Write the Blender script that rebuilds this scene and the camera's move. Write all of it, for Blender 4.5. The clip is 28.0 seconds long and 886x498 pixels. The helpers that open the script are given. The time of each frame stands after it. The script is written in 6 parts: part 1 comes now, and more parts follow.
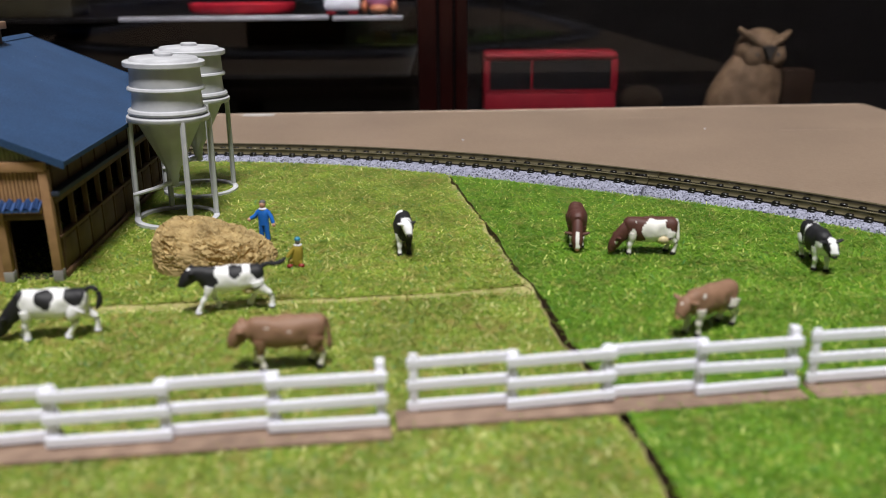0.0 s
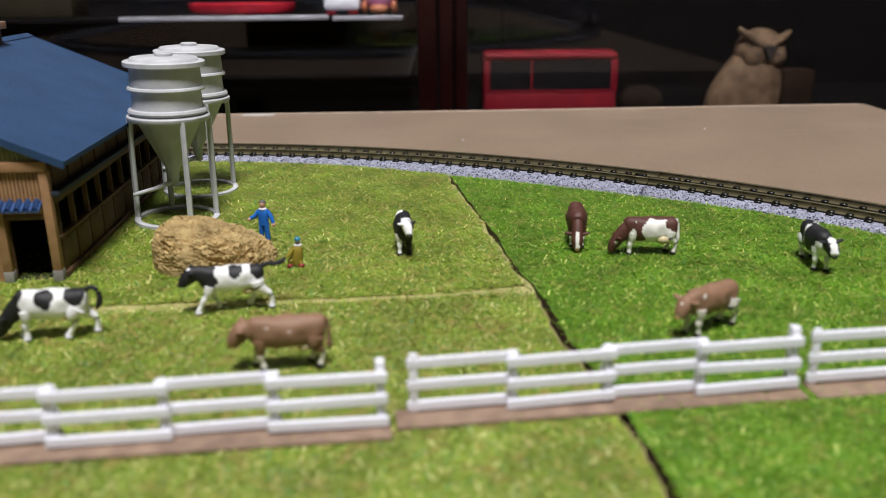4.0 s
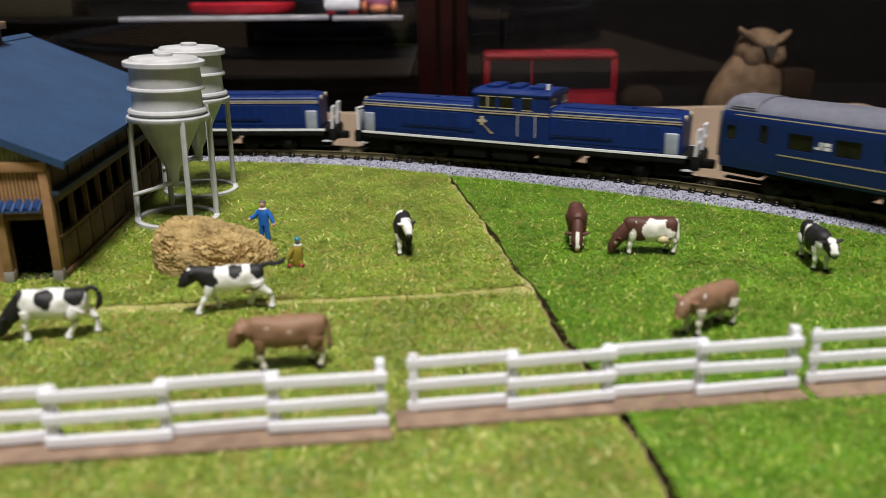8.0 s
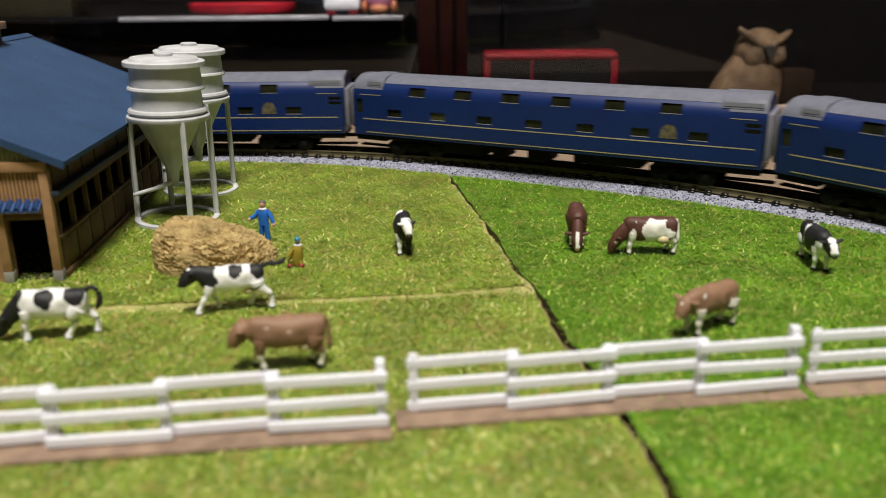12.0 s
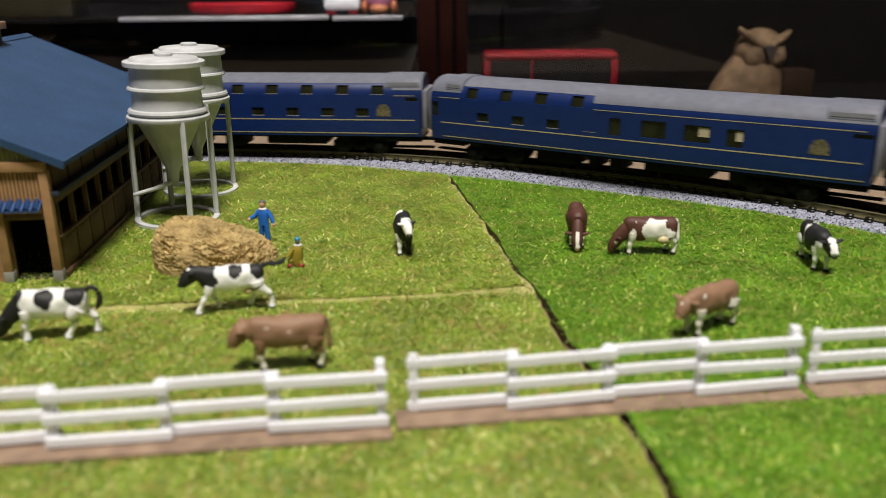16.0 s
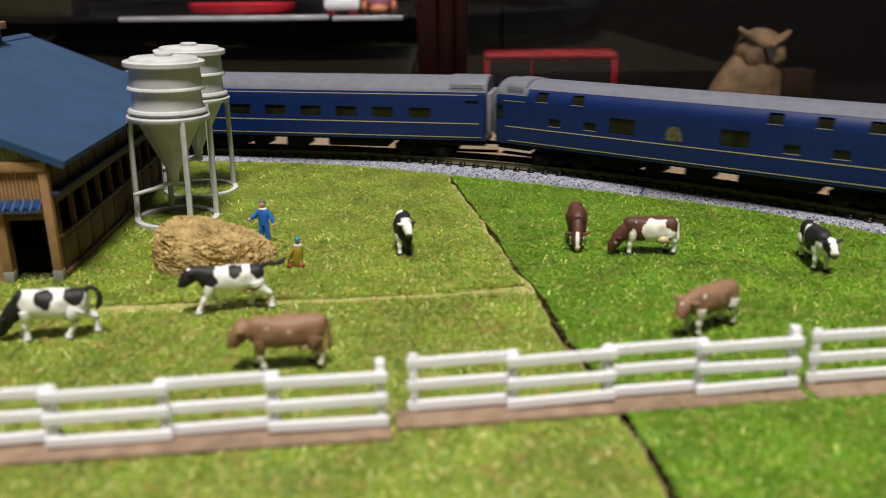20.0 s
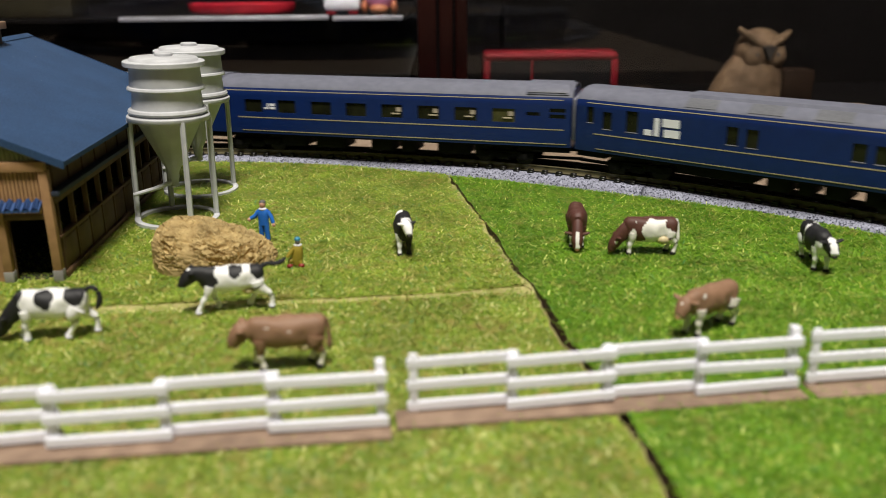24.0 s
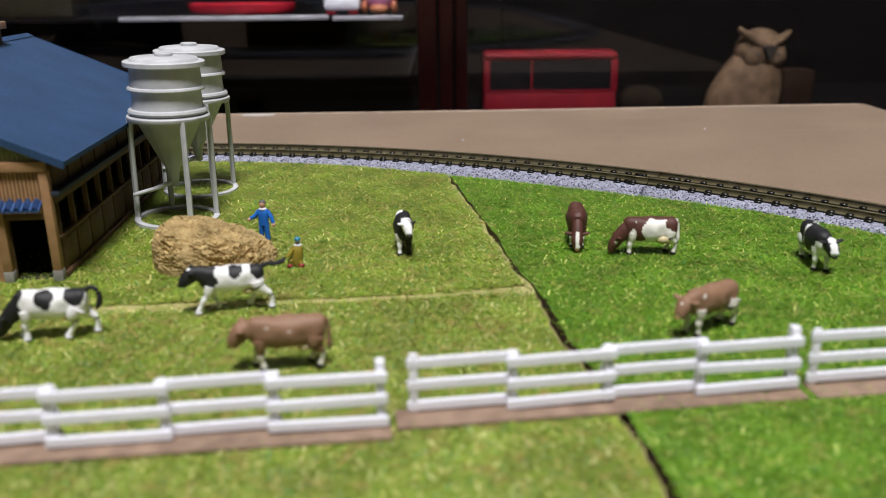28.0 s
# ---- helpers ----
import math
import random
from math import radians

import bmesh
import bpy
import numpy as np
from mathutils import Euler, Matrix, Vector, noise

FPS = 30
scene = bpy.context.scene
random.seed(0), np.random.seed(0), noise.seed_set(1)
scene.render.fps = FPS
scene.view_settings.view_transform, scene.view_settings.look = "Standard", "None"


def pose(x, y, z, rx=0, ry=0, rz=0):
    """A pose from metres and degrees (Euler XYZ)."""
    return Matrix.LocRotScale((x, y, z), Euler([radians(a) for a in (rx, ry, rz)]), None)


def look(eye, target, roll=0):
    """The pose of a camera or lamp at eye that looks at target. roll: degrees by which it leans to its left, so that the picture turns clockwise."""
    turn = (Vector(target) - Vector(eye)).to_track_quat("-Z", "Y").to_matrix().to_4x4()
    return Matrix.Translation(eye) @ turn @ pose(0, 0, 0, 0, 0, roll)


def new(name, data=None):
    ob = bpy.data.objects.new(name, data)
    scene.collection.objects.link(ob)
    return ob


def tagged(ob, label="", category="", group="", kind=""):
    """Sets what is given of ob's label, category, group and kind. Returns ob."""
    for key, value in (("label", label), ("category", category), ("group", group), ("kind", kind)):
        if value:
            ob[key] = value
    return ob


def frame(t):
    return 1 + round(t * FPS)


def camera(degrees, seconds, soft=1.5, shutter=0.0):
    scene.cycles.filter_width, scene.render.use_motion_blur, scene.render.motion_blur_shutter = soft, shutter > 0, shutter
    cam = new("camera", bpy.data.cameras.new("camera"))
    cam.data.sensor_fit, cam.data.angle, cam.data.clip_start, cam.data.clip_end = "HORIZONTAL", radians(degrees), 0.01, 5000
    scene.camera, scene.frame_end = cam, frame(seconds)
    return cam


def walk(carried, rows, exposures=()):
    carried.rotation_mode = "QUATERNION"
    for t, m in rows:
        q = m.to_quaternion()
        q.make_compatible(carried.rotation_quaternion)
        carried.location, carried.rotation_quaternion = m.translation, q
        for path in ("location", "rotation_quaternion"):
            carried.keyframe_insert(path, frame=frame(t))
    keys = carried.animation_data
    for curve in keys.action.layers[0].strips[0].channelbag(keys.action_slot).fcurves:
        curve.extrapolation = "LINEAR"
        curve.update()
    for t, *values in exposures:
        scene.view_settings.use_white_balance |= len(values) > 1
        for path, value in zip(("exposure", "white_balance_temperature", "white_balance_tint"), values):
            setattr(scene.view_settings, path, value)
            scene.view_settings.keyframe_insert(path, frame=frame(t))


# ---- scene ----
cam = camera(55.91, 28.0, soft=0.75, shutter=0.36)
EYE = (0.0, 0.0, 0.0623)
PITCH = 0.3208
AIM = look(EYE, (0.0, math.cos(PITCH), EYE[2] - math.sin(PITCH)), -0.607)
# the phone warms and lifts the picture a little while the dark train fills it
walk(cam, [(0.0, AIM), (28.0, AIM)], [(0.0, 0.0, 6300, 10), (5.5, 0.0, 6300, 10), (8.0, 0.02, 6700, 8), (11.0, 0.05, 6950, 6), (16.0, 0.06, 7000, 6), (25.0, 0.05, 6950, 6), (27.0, 0.0, 6350, 10), (28.0, 0.0, 6300, 10)])
# shallow depth of field of a phone lens close to its subject
cam.data.dof.use_dof = True
cam.data.dof.focus_distance = 0.25
cam.data.dof.aperture_fstop = 18.0

# ---- light: one round ceiling lamp, a little to the side ----
world = bpy.data.worlds.new("world")
scene.world = world
world.use_nodes = True
world.node_tree.nodes["Background"].inputs[0].default_value = (0.9, 0.85, 0.8, 1)
world.node_tree.nodes["Background"].inputs[1].default_value = 0.02
lamp = bpy.data.lights.new("ceiling_lamp", "AREA")
lamp.shape, lamp.size, lamp.energy, lamp.color = "DISK", 0.40, 40.6, (1.0, 0.958, 0.94)
lamp_ob = new("ceiling_lamp", lamp)
LAMP_AT = (0.02, -0.36, 1.52)
lamp_ob.matrix_world = look(LAMP_AT, (LAMP_AT[0], LAMP_AT[1], 0))
scene.view_settings.exposure = 0.0

# ---- helpers ----
MM = 0.001
GRASS, TABLE = -2.0, -6.0      # heights in mm; the sleepers' tops are at 0


def mat(name, c1, c2=None, scale=700.0, rough=0.6, metal=0.0, bump=0.0, bscale=None, wear=0.15, wscale=60.0, coat=0.0, lo=0.35, hi=0.65, spec=0.5):
    m = bpy.data.materials.new(name)
    m.use_nodes = True
    nt = m.node_tree
    n, l = nt.nodes, nt.links
    b = n["Principled BSDF"]
    b.inputs["Roughness"].default_value, b.inputs["Metallic"].default_value = rough, metal
    b.inputs["Coat Weight"].default_value = coat
    b.inputs["Specular IOR Level"].default_value = spec
    co = n.new("ShaderNodeTexCoord")
    a = n.new("ShaderNodeTexNoise")
    a.inputs["Scale"].default_value, a.inputs["Detail"].default_value = scale, 4.0
    l.new(co.outputs["Object"], a.inputs["Vector"])
    r = n.new("ShaderNodeValToRGB")
    r.color_ramp.elements[0].position, r.color_ramp.elements[1].position = lo, hi
    r.color_ramp.elements[0].color = (*c1, 1)
    r.color_ramp.elements[1].color = (*(c2 or c1), 1)
    l.new(a.outputs["Fac"], r.inputs["Fac"])
    w = n.new("ShaderNodeTexNoise")
    w.inputs["Scale"].default_value, w.inputs["Detail"].default_value = wscale, 3.0
    l.new(co.outputs["Object"], w.inputs["Vector"])
    k = n.new("ShaderNodeMapRange")
    k.inputs["From Min"].default_value, k.inputs["From Max"].default_value = 0.3, 0.7
    k.inputs["To Min"].default_value, k.inputs["To Max"].default_value = 1 - wear, 1 + wear
    l.new(w.outputs["Fac"], k.inputs["Value"])
    x = n.new("ShaderNodeMix")
    x.data_type, x.blend_type = "RGBA", "MULTIPLY"
    x.inputs["Factor"].default_value = 1.0
    l.new(r.outputs["Color"], x.inputs["A"])
    l.new(k.outputs["Result"], x.inputs["B"])
    l.new(x.outputs["Result"], b.inputs["Base Color"])
    if bump:
        bn = n.new("ShaderNodeTexNoise")
        bn.inputs["Scale"].default_value, bn.inputs["Detail"].default_value = bscale or scale, 5.0
        l.new(co.outputs["Object"], bn.inputs["Vector"])
        bp = n.new("ShaderNodeBump")
        bp.inputs["Strength"].default_value, bp.inputs["Distance"].default_value = 0.8, bump * MM
        l.new(bn.outputs["Fac"], bp.inputs["Height"])
        l.new(bp.outputs["Normal"], b.inputs["Normal"])
    return m


def ramp_by_random(name, stops, source="island", rough=0.6):
    """Colour picked piece by piece."""
    m = bpy.data.materials.new(name)
    m.use_nodes = True
    nt = m.node_tree
    n, l = nt.nodes, nt.links
    b = n["Principled BSDF"]
    b.inputs["Roughness"].default_value = rough
    r = n.new("ShaderNodeValToRGB")
    while len(r.color_ramp.elements) < len(stops):
        r.color_ramp.elements.new(0.5)
    for e, (p, c) in zip(r.color_ramp.elements, stops):
        e.position, e.color = p, (*c, 1)
    if source == "island":
        l.new(n.new("ShaderNodeNewGeometry").outputs["Random Per Island"], r.inputs["Fac"])
    else:
        l.new(n.new("ShaderNodeObjectInfo").outputs["Random"], r.inputs["Fac"])
    l.new(r.outputs["Color"], b.inputs["Base Color"])
    return m, b, r


def mesh_of(name, bm, mats, smooth=True):
    bmesh.ops.scale(bm, vec=(MM, MM, MM), verts=bm.verts)
    me = bpy.data.meshes.new(name)
    bm.to_mesh(me)
    bm.free()
    for m in (mats if isinstance(mats, (list, tuple)) else [mats]):
        me.materials.append(m)
    if smooth:
        me.set_sharp_from_angle(angle=radians(38))
        me.shade_smooth() if hasattr(me, "shade_smooth") else None
        me.set_sharp_from_angle(angle=radians(38))
    return me


def part(name, bm, material, parent, label="", smooth=True):
    """One mesh, drawn in mm in its thing's space, under a thing or under a part."""
    ob = new(name, mesh_of(name, bm, material, smooth))
    ob.parent = parent
    return tagged(ob, label) if label else ob


def share(name, me, parent, m):
    ob = new(name, me)
    ob.parent = parent
    ob.matrix_basis = m
    return ob


def thing(name, label, category, at=(0, 0, 0), rz=0.0, group="", ry=0.0, rx=0.0, kind=""):
    e = new(name)
    e.empty_display_size = 0.005
    e.matrix_basis = pose(at[0] * MM, at[1] * MM, at[2] * MM, rx, ry, rz)
    return tagged(e, label, category, group, kind)


def solid(name, bm, material, label, category="", kind="", at=(0, 0, 0), rz=0.0, group="", smooth=True):
    ob = new(name, mesh_of(name, bm, material, smooth))
    ob.matrix_basis = pose(at[0] * MM, at[1] * MM, at[2] * MM, 0, 0, rz)
    return tagged(ob, label, category, group, kind)


def box(x0, x1, y0, y1, z0, z1, bevel=0.0, bm=None, m=0, seg=2):
    out = bm or bmesh.new()
    b = bmesh.new()
    bmesh.ops.create_cube(b, size=1)
    for v in b.verts:
        v.co = (x0 + (v.co.x + 0.5) * (x1 - x0), y0 + (v.co.y + 0.5) * (y1 - y0), z0 + (v.co.z + 0.5) * (z1 - z0))
    if bevel:
        bmesh.ops.bevel(b, geom=list(b.edges), offset=bevel, segments=seg, affect="EDGES", profile=0.5)
    return merge(out, b, m)


def merge(out, b, m=0):
    vs = {v: out.verts.new(v.co) for v in b.verts}
    for f in b.faces:
        g = out.faces.new([vs[v] for v in f.verts])
        g.material_index = m
        g.smooth = True
    b.free()
    return out


def loft(rings, bm=None, m=0, caps=True, closed=True):
    """Skin over rings of equally many points."""
    bm = bm or bmesh.new()
    vs = [[bm.verts.new(p) for p in r] for r in rings]
    n = len(vs[0])
    for a, b in zip(vs, vs[1:]):
        for i in range(n if closed else n - 1):
            j = (i + 1) % n
            f = bm.faces.new((a[i], a[j], b[j], b[i]))
            f.material_index, f.smooth = m, True
    if caps and closed:
        for r in (vs[0][::-1], vs[-1]):
            f = bm.faces.new(r)
            f.material_index = m
    return bm


def lathe(profile, n=40, bm=None, m=0, at=(0, 0)):
    rings = [[(at[0] + r * math.cos(2 * math.pi * i / n), at[1] + r * math.sin(2 * math.pi * i / n), z) for i in range(n)] for r, z in profile]
    return loft(rings, bm, m)


def tube(points, radii, n=10, bm=None, m=0):
    pts = [Vector(p) for p in points]
    if not isinstance(radii, (list, tuple)):
        radii = [radii] * len(pts)
    rings = []
    for i, p in enumerate(pts):
        d = (pts[min(i + 1, len(pts) - 1)] - pts[max(i - 1, 0)]).normalized()
        side = d.cross(Vector((0, 0, 1)) if abs(d.z) < 0.9 else Vector((1, 0, 0))).normalized()
        up = side.cross(d)
        rings.append([p + radii[i] * (side * math.cos(2 * math.pi * k / n) + up * math.sin(2 * math.pi * k / n)) for k in range(n)])
    return loft(rings, bm, m)


def ball(c, r, bm=None, m=0, u=14, v=9):
    bm = bm or bmesh.new()
    b = bmesh.new()
    bmesh.ops.create_uvsphere(b, u_segments=u, v_segments=v, radius=1)
    rx, ry, rz = r if isinstance(r, (list, tuple)) else (r, r, r)
    for q in b.verts:
        q.co = (c[0] + q.co.x * rx, c[1] + q.co.y * ry, c[2] + q.co.z * rz)
    return merge(bm, b, m)


def prism(poly, z0, z1, bm=None, m=0, mside=None):
    """A flat polygon (counter-clockwise) pulled up from z0 to z1."""
    bm = bm or bmesh.new()
    lo = [bm.verts.new((x, y, z0)) for x, y in poly]
    hi = [bm.verts.new((x, y, z1)) for x, y in poly]
    bm.faces.new(hi).material_index = m
    bm.faces.new(lo[::-1]).material_index = mside if mside is not None else m
    n = len(poly)
    for i in range(n):
        bm.faces.new((lo[i], lo[(i + 1) % n], hi[(i + 1) % n], hi[i])).material_index = mside if mside is not None else m
    return bm


# ---- materials ----
M_TABLE = mat("table_board", (0.258, 0.188, 0.133), (0.29, 0.213, 0.152), 900, 0.40, bump=0.03, bscale=1500, wear=0.09, wscale=22)
M_MAT_SIDE = mat("mat_edge", (0.24, 0.15, 0.09), (0.13, 0.085, 0.05), 500, 0.9, bump=0.1)
M_MAT_PALE = mat("mat_pale_edge", (0.44, 0.38, 0.17), (0.32, 0.32, 0.10), 500, 0.9, bump=0.1)
M_SOIL_L = mat("flock_base_light", (0.22, 0.30, 0.035), (0.29, 0.36, 0.05), 420, 0.95, bump=0.3, wear=0.25, wscale=45)
M_SOIL_R = mat("flock_base_dark", (0.10, 0.24, 0.015), (0.155, 0.31, 0.025), 420, 0.95, bump=0.3, wear=0.25, wscale=45)
M_BALLAST = mat("ballast", (0.03, 0.032, 0.05), (0.33, 0.34, 0.43), 1900, 0.95, bump=0.6, bscale=1500, wear=0.30, wscale=900, lo=0.36, hi=0.50, spec=0.2)
M_RAIL = mat("rail_side", (0.09, 0.077, 0.036), (0.115, 0.097, 0.048), 400, 0.48, metal=0.3)
M_STEEL = mat("nickel_silver", (0.50, 0.47, 0.40), (0.40, 0.37, 0.32), 600, 0.32, metal=1.0)
M_SLEEPER = mat("sleeper_plastic", (0.004, 0.0035, 0.003), (0.008, 0.007, 0.006), 600, 0.32)
M_WHITE_PL = mat("white_plastic", (0.80, 0.80, 0.88), (0.84, 0.84, 0.92), 300, 0.45, wear=0.04, coat=0.1)
M_SILO = mat("ivory_plastic", (0.47, 0.48, 0.50), (0.53, 0.54, 0.56), 200, 0.55, wear=0.12, wscale=150, bump=0.06, bscale=700)
M_FENCE = mat("white_fence_plastic", (0.86, 0.865, 0.95), (0.89, 0.895, 0.98), 300, 0.5, wear=0.03, coat=0.1)
M_STRIP = mat("fence_base_board", (0.19, 0.125, 0.088), (0.27, 0.185, 0.13), 300, 0.7, bump=0.04)
M_ROOF = mat("blue_roof", (0.012, 0.040, 0.100), (0.026, 0.066, 0.152), 2600, 0.72, spec=0.35, bump=0.06, bscale=2600, wear=0.12, wscale=90)
M_TILE = mat("blue_tile", (0.022, 0.065, 0.20), (0.03, 0.085, 0.24), 600, 0.45)
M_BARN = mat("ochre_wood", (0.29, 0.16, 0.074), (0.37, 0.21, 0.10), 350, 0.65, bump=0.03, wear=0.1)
# brown kept extra dark: the barn's shaded side is put into the colour
M_BARN_D = mat("shade_toned_wood", (0.085, 0.044, 0.018), (0.12, 0.064, 0.027), 350, 0.7, bump=0.03, wear=0.1)
M_GABLE = mat("olive_corrugated", (0.20, 0.22, 0.10), (0.25, 0.27, 0.13), 350, 0.65)
M_PLINTH = mat("grey_plinth", (0.22, 0.21, 0.20), (0.28, 0.27, 0.25), 500, 0.8)
M_PAPER = mat("torn_paper", (0.42, 0.36, 0.16), (0.34, 0.34, 0.11), 600, 0.9, bump=0.15, wear=0.25, wscale=200)
# brown base darkened: the deep shade of the seam is in the colour
M_SEAM = mat("seam_shade_brown", (0.05, 0.028, 0.018), (0.09, 0.05, 0.03), 500, 0.9, bump=0.1)
# near-black stands in for the unlit barn interior
M_DARK = mat("unlit_inside_tone", (0.010, 0.009, 0.008), (0.015, 0.013, 0.012), 300, 0.9)
M_TRIM = mat("dark_blue_trim", (0.016, 0.025, 0.045), (0.022, 0.032, 0.055), 400, 0.6)
M_HAY = mat("dried_dung", (0.35, 0.245, 0.10), (0.46, 0.34, 0.15), 500, 0.9, bump=0.35, bscale=900, wear=0.2, wscale=160)

# ---- the room ----
def room():
    zf, zc = -740.0, 1640.0
    paint = mat("wall_paint", (0.13, 0.11, 0.09), (0.16, 0.135, 0.11), 8, 0.85, wear=0.05, wscale=2)
    boards = mat("floor_boards", (0.05, 0.03, 0.018), (0.075, 0.045, 0.026), 10, 0.5, wear=0.15, wscale=3)
    white = mat("ceiling_paper", (0.74, 0.73, 0.70), (0.78, 0.77, 0.74), 20, 0.9, wear=0.03, wscale=3)
    solid("floor", box(-2000, 2000, -2400, 1300, zf - 60, zf), boards, "brown wooden floor of the room", kind="structure")
    solid("ceiling", box(-2000, 2000, -2400, 1300, zc, zc + 60), white, "plain white ceiling of the room", kind="structure")
    for nm, b in (("wall_north", (-2100, 2100, 1300, 1400)), ("wall_south", (-2100, 2100, -2500, -2400)),
                  ("wall_east", (2000, 2100, -2400, 1300)), ("wall_west", (-2100, -2000, -2400, 1300))):
        solid(nm, box(b[0], b[1], b[2], b[3], zf, zc), paint, "plain painted wall of the room", kind="structure")
    cl = thing("ceiling_light", "round white ceiling light over the layout", "lamp", (LAMP_AT[0] * 1000, LAMP_AT[1] * 1000, zc))
    part("housing", lathe([(230, -110), (240, -100), (240, -4), (230, 0)], 48), M_WHITE_PL, cl)


room()


# ---- the table ----
def table():
    t = thing("table", "tan hardboard table top carrying the model layout", "table", (0, 0, -740))
    top = [(-470, -900), (233, -900), (222.6, 437.5), (222.0, 440.0), (220.0, 440.6), (153, 437.8), (20, 431.5), (-116, 428), (-470, 420)]
    part("tabletop", prism(top, 740 + TABLE - 18, 740 + TABLE), M_TABLE, t, smooth=False)
    rim = [(219.5, 439.6), (153, 436.9), (20, 430.6), (-116, 427.1), (-465, 419.2)]
    # pale band puts the far edge's highlight into colour
    part("edge_band", tube([(x, y, 740 + TABLE - 0.45) for x, y in rim], 0.85, 8), mat("edge_highlight", (0.36, 0.27, 0.20), (0.44, 0.34, 0.26), 300, 0.45, wear=0.2, wscale=60), t, "pale band painting the highlight on the board's edge")
    scuff = mat("pale_scuff", (0.36, 0.28, 0.22), (0.28, 0.21, 0.155), 900, 0.5, lo=0.45, hi=0.55)
    for x0, x1, y, w in ((72, 81, 352, 0.35), (150, 196, 368, 0.3), (86, 118, 404, 0.25), (-30, -22, 380, 0.4)):
        part("scuff", box(x0, x1, y - w, y + w, 740 + TABLE - 0.05, 740 + TABLE + 0.02), scuff, t, "faint pale scuff on the board", smooth=False)
    leg = box(-25, 25, -25, 25, 0, 740 + TABLE - 18, 2)
    me = mesh_of("leg", leg, M_BARN_D)
    for x, y in ((-430, -860), (195, -860), (185, 390), (-430, 380)):
        share("leg", me, t, pose(x * MM, y * MM, 0))


table()

# ---- grass mats ----
SEAM = [(2.7, 271.5), (7.1, 242.1), (9.4, 229.0), (12.0, 214.0), (13.9, 204.5), (15.0, 190.0), (17.0, 179.5), (19.3, 169.0), (20.6, 161.5), (21.9, 153.0), (23.4, 138.0), (24.8, 130.9), (28.0, 111.6), (29.1, 103.6), (30.5, 91.3), (32.5, 72.0)]
EDGE = [(-96.0, 157.0), (-70.0, 159.1), (-50.9, 160.7), (-21.8, 162.1), (1.8, 164.6), (19.0, 168.8)]
BACK_L = [(2.2, 271.8), (-6.2, 275.4), (-26.0, 284.0), (-46.7, 291.2), (-68.3, 297.6), (-96.0, 301.5)]
BACK_R = [(3.3, 270.6), (12.4, 266.3), (30.0, 257.9), (46.3, 248.5), (61.6, 239.8), (75.9, 231.6), (88.9, 222.8), (101.5, 215.6), (113.1, 208.4), (135.0, 190.0), (152.0, 168.0)]


def rough_line(pts, step, amp, seed):
    """A torn edge: the line with small sideways steps."""
    rnd = random.Random(seed)
    out = []
    for (x0, y0), (x1, y1) in zip(pts, pts[1:]):
        k = max(1, int(math.hypot(x1 - x0, y1 - y0) / step))
        for i in range(k):
            f = i / k
            out.append((x0 + (x1 - x0) * f + rnd.uniform(-amp, amp), y0 + (y1 - y0) * f + rnd.uniform(-amp, amp)))
    return out + [pts[-1]]


SEAM_R = rough_line(SEAM, 2.6, 0.38, 3)


def gap_at(y):
    """Width of the torn gap between the mats, which opens and closes along the seam."""
    f = 0.35 + 1.1 * noise.noise(Vector((y * 0.075, 2.3, 0.7))) + 0.7 * noise.noise(Vector((y * 0.31, 0.4, 5.2)))
    return 0.75 + 1.4 * max(0.0, min(1.0, f))


SEAM_L = [(x - gap_at(y), y) for x, y in SEAM_R]
seam_back = [p for p in SEAM_L if p[1] > 168.5]
seam_front = [p for p in SEAM_L if p[1] <= 168.5]


def band_at(x):
    """Depth of the bare paper band in front of the cross joint."""
    return np.interp(x, [-100, -88, -52, -38, -10, 8, 15, 20], [2.6, 3.3, 3.0, 1.5, 1.2, 1.3, 3.2, 5.0])


def inside(poly, px, py):
    ins = np.zeros(len(px), bool)
    n = len(poly)
    for i in range(n):
        (x0, y0), (x1, y1) = poly[i], poly[(i + 1) % n]
        c = ((y0 > py) != (y1 > py)) & (px < (x1 - x0) * (py - y0) / (y1 - y0 + 1e-12) + x0)
        ins ^= c
    return ins


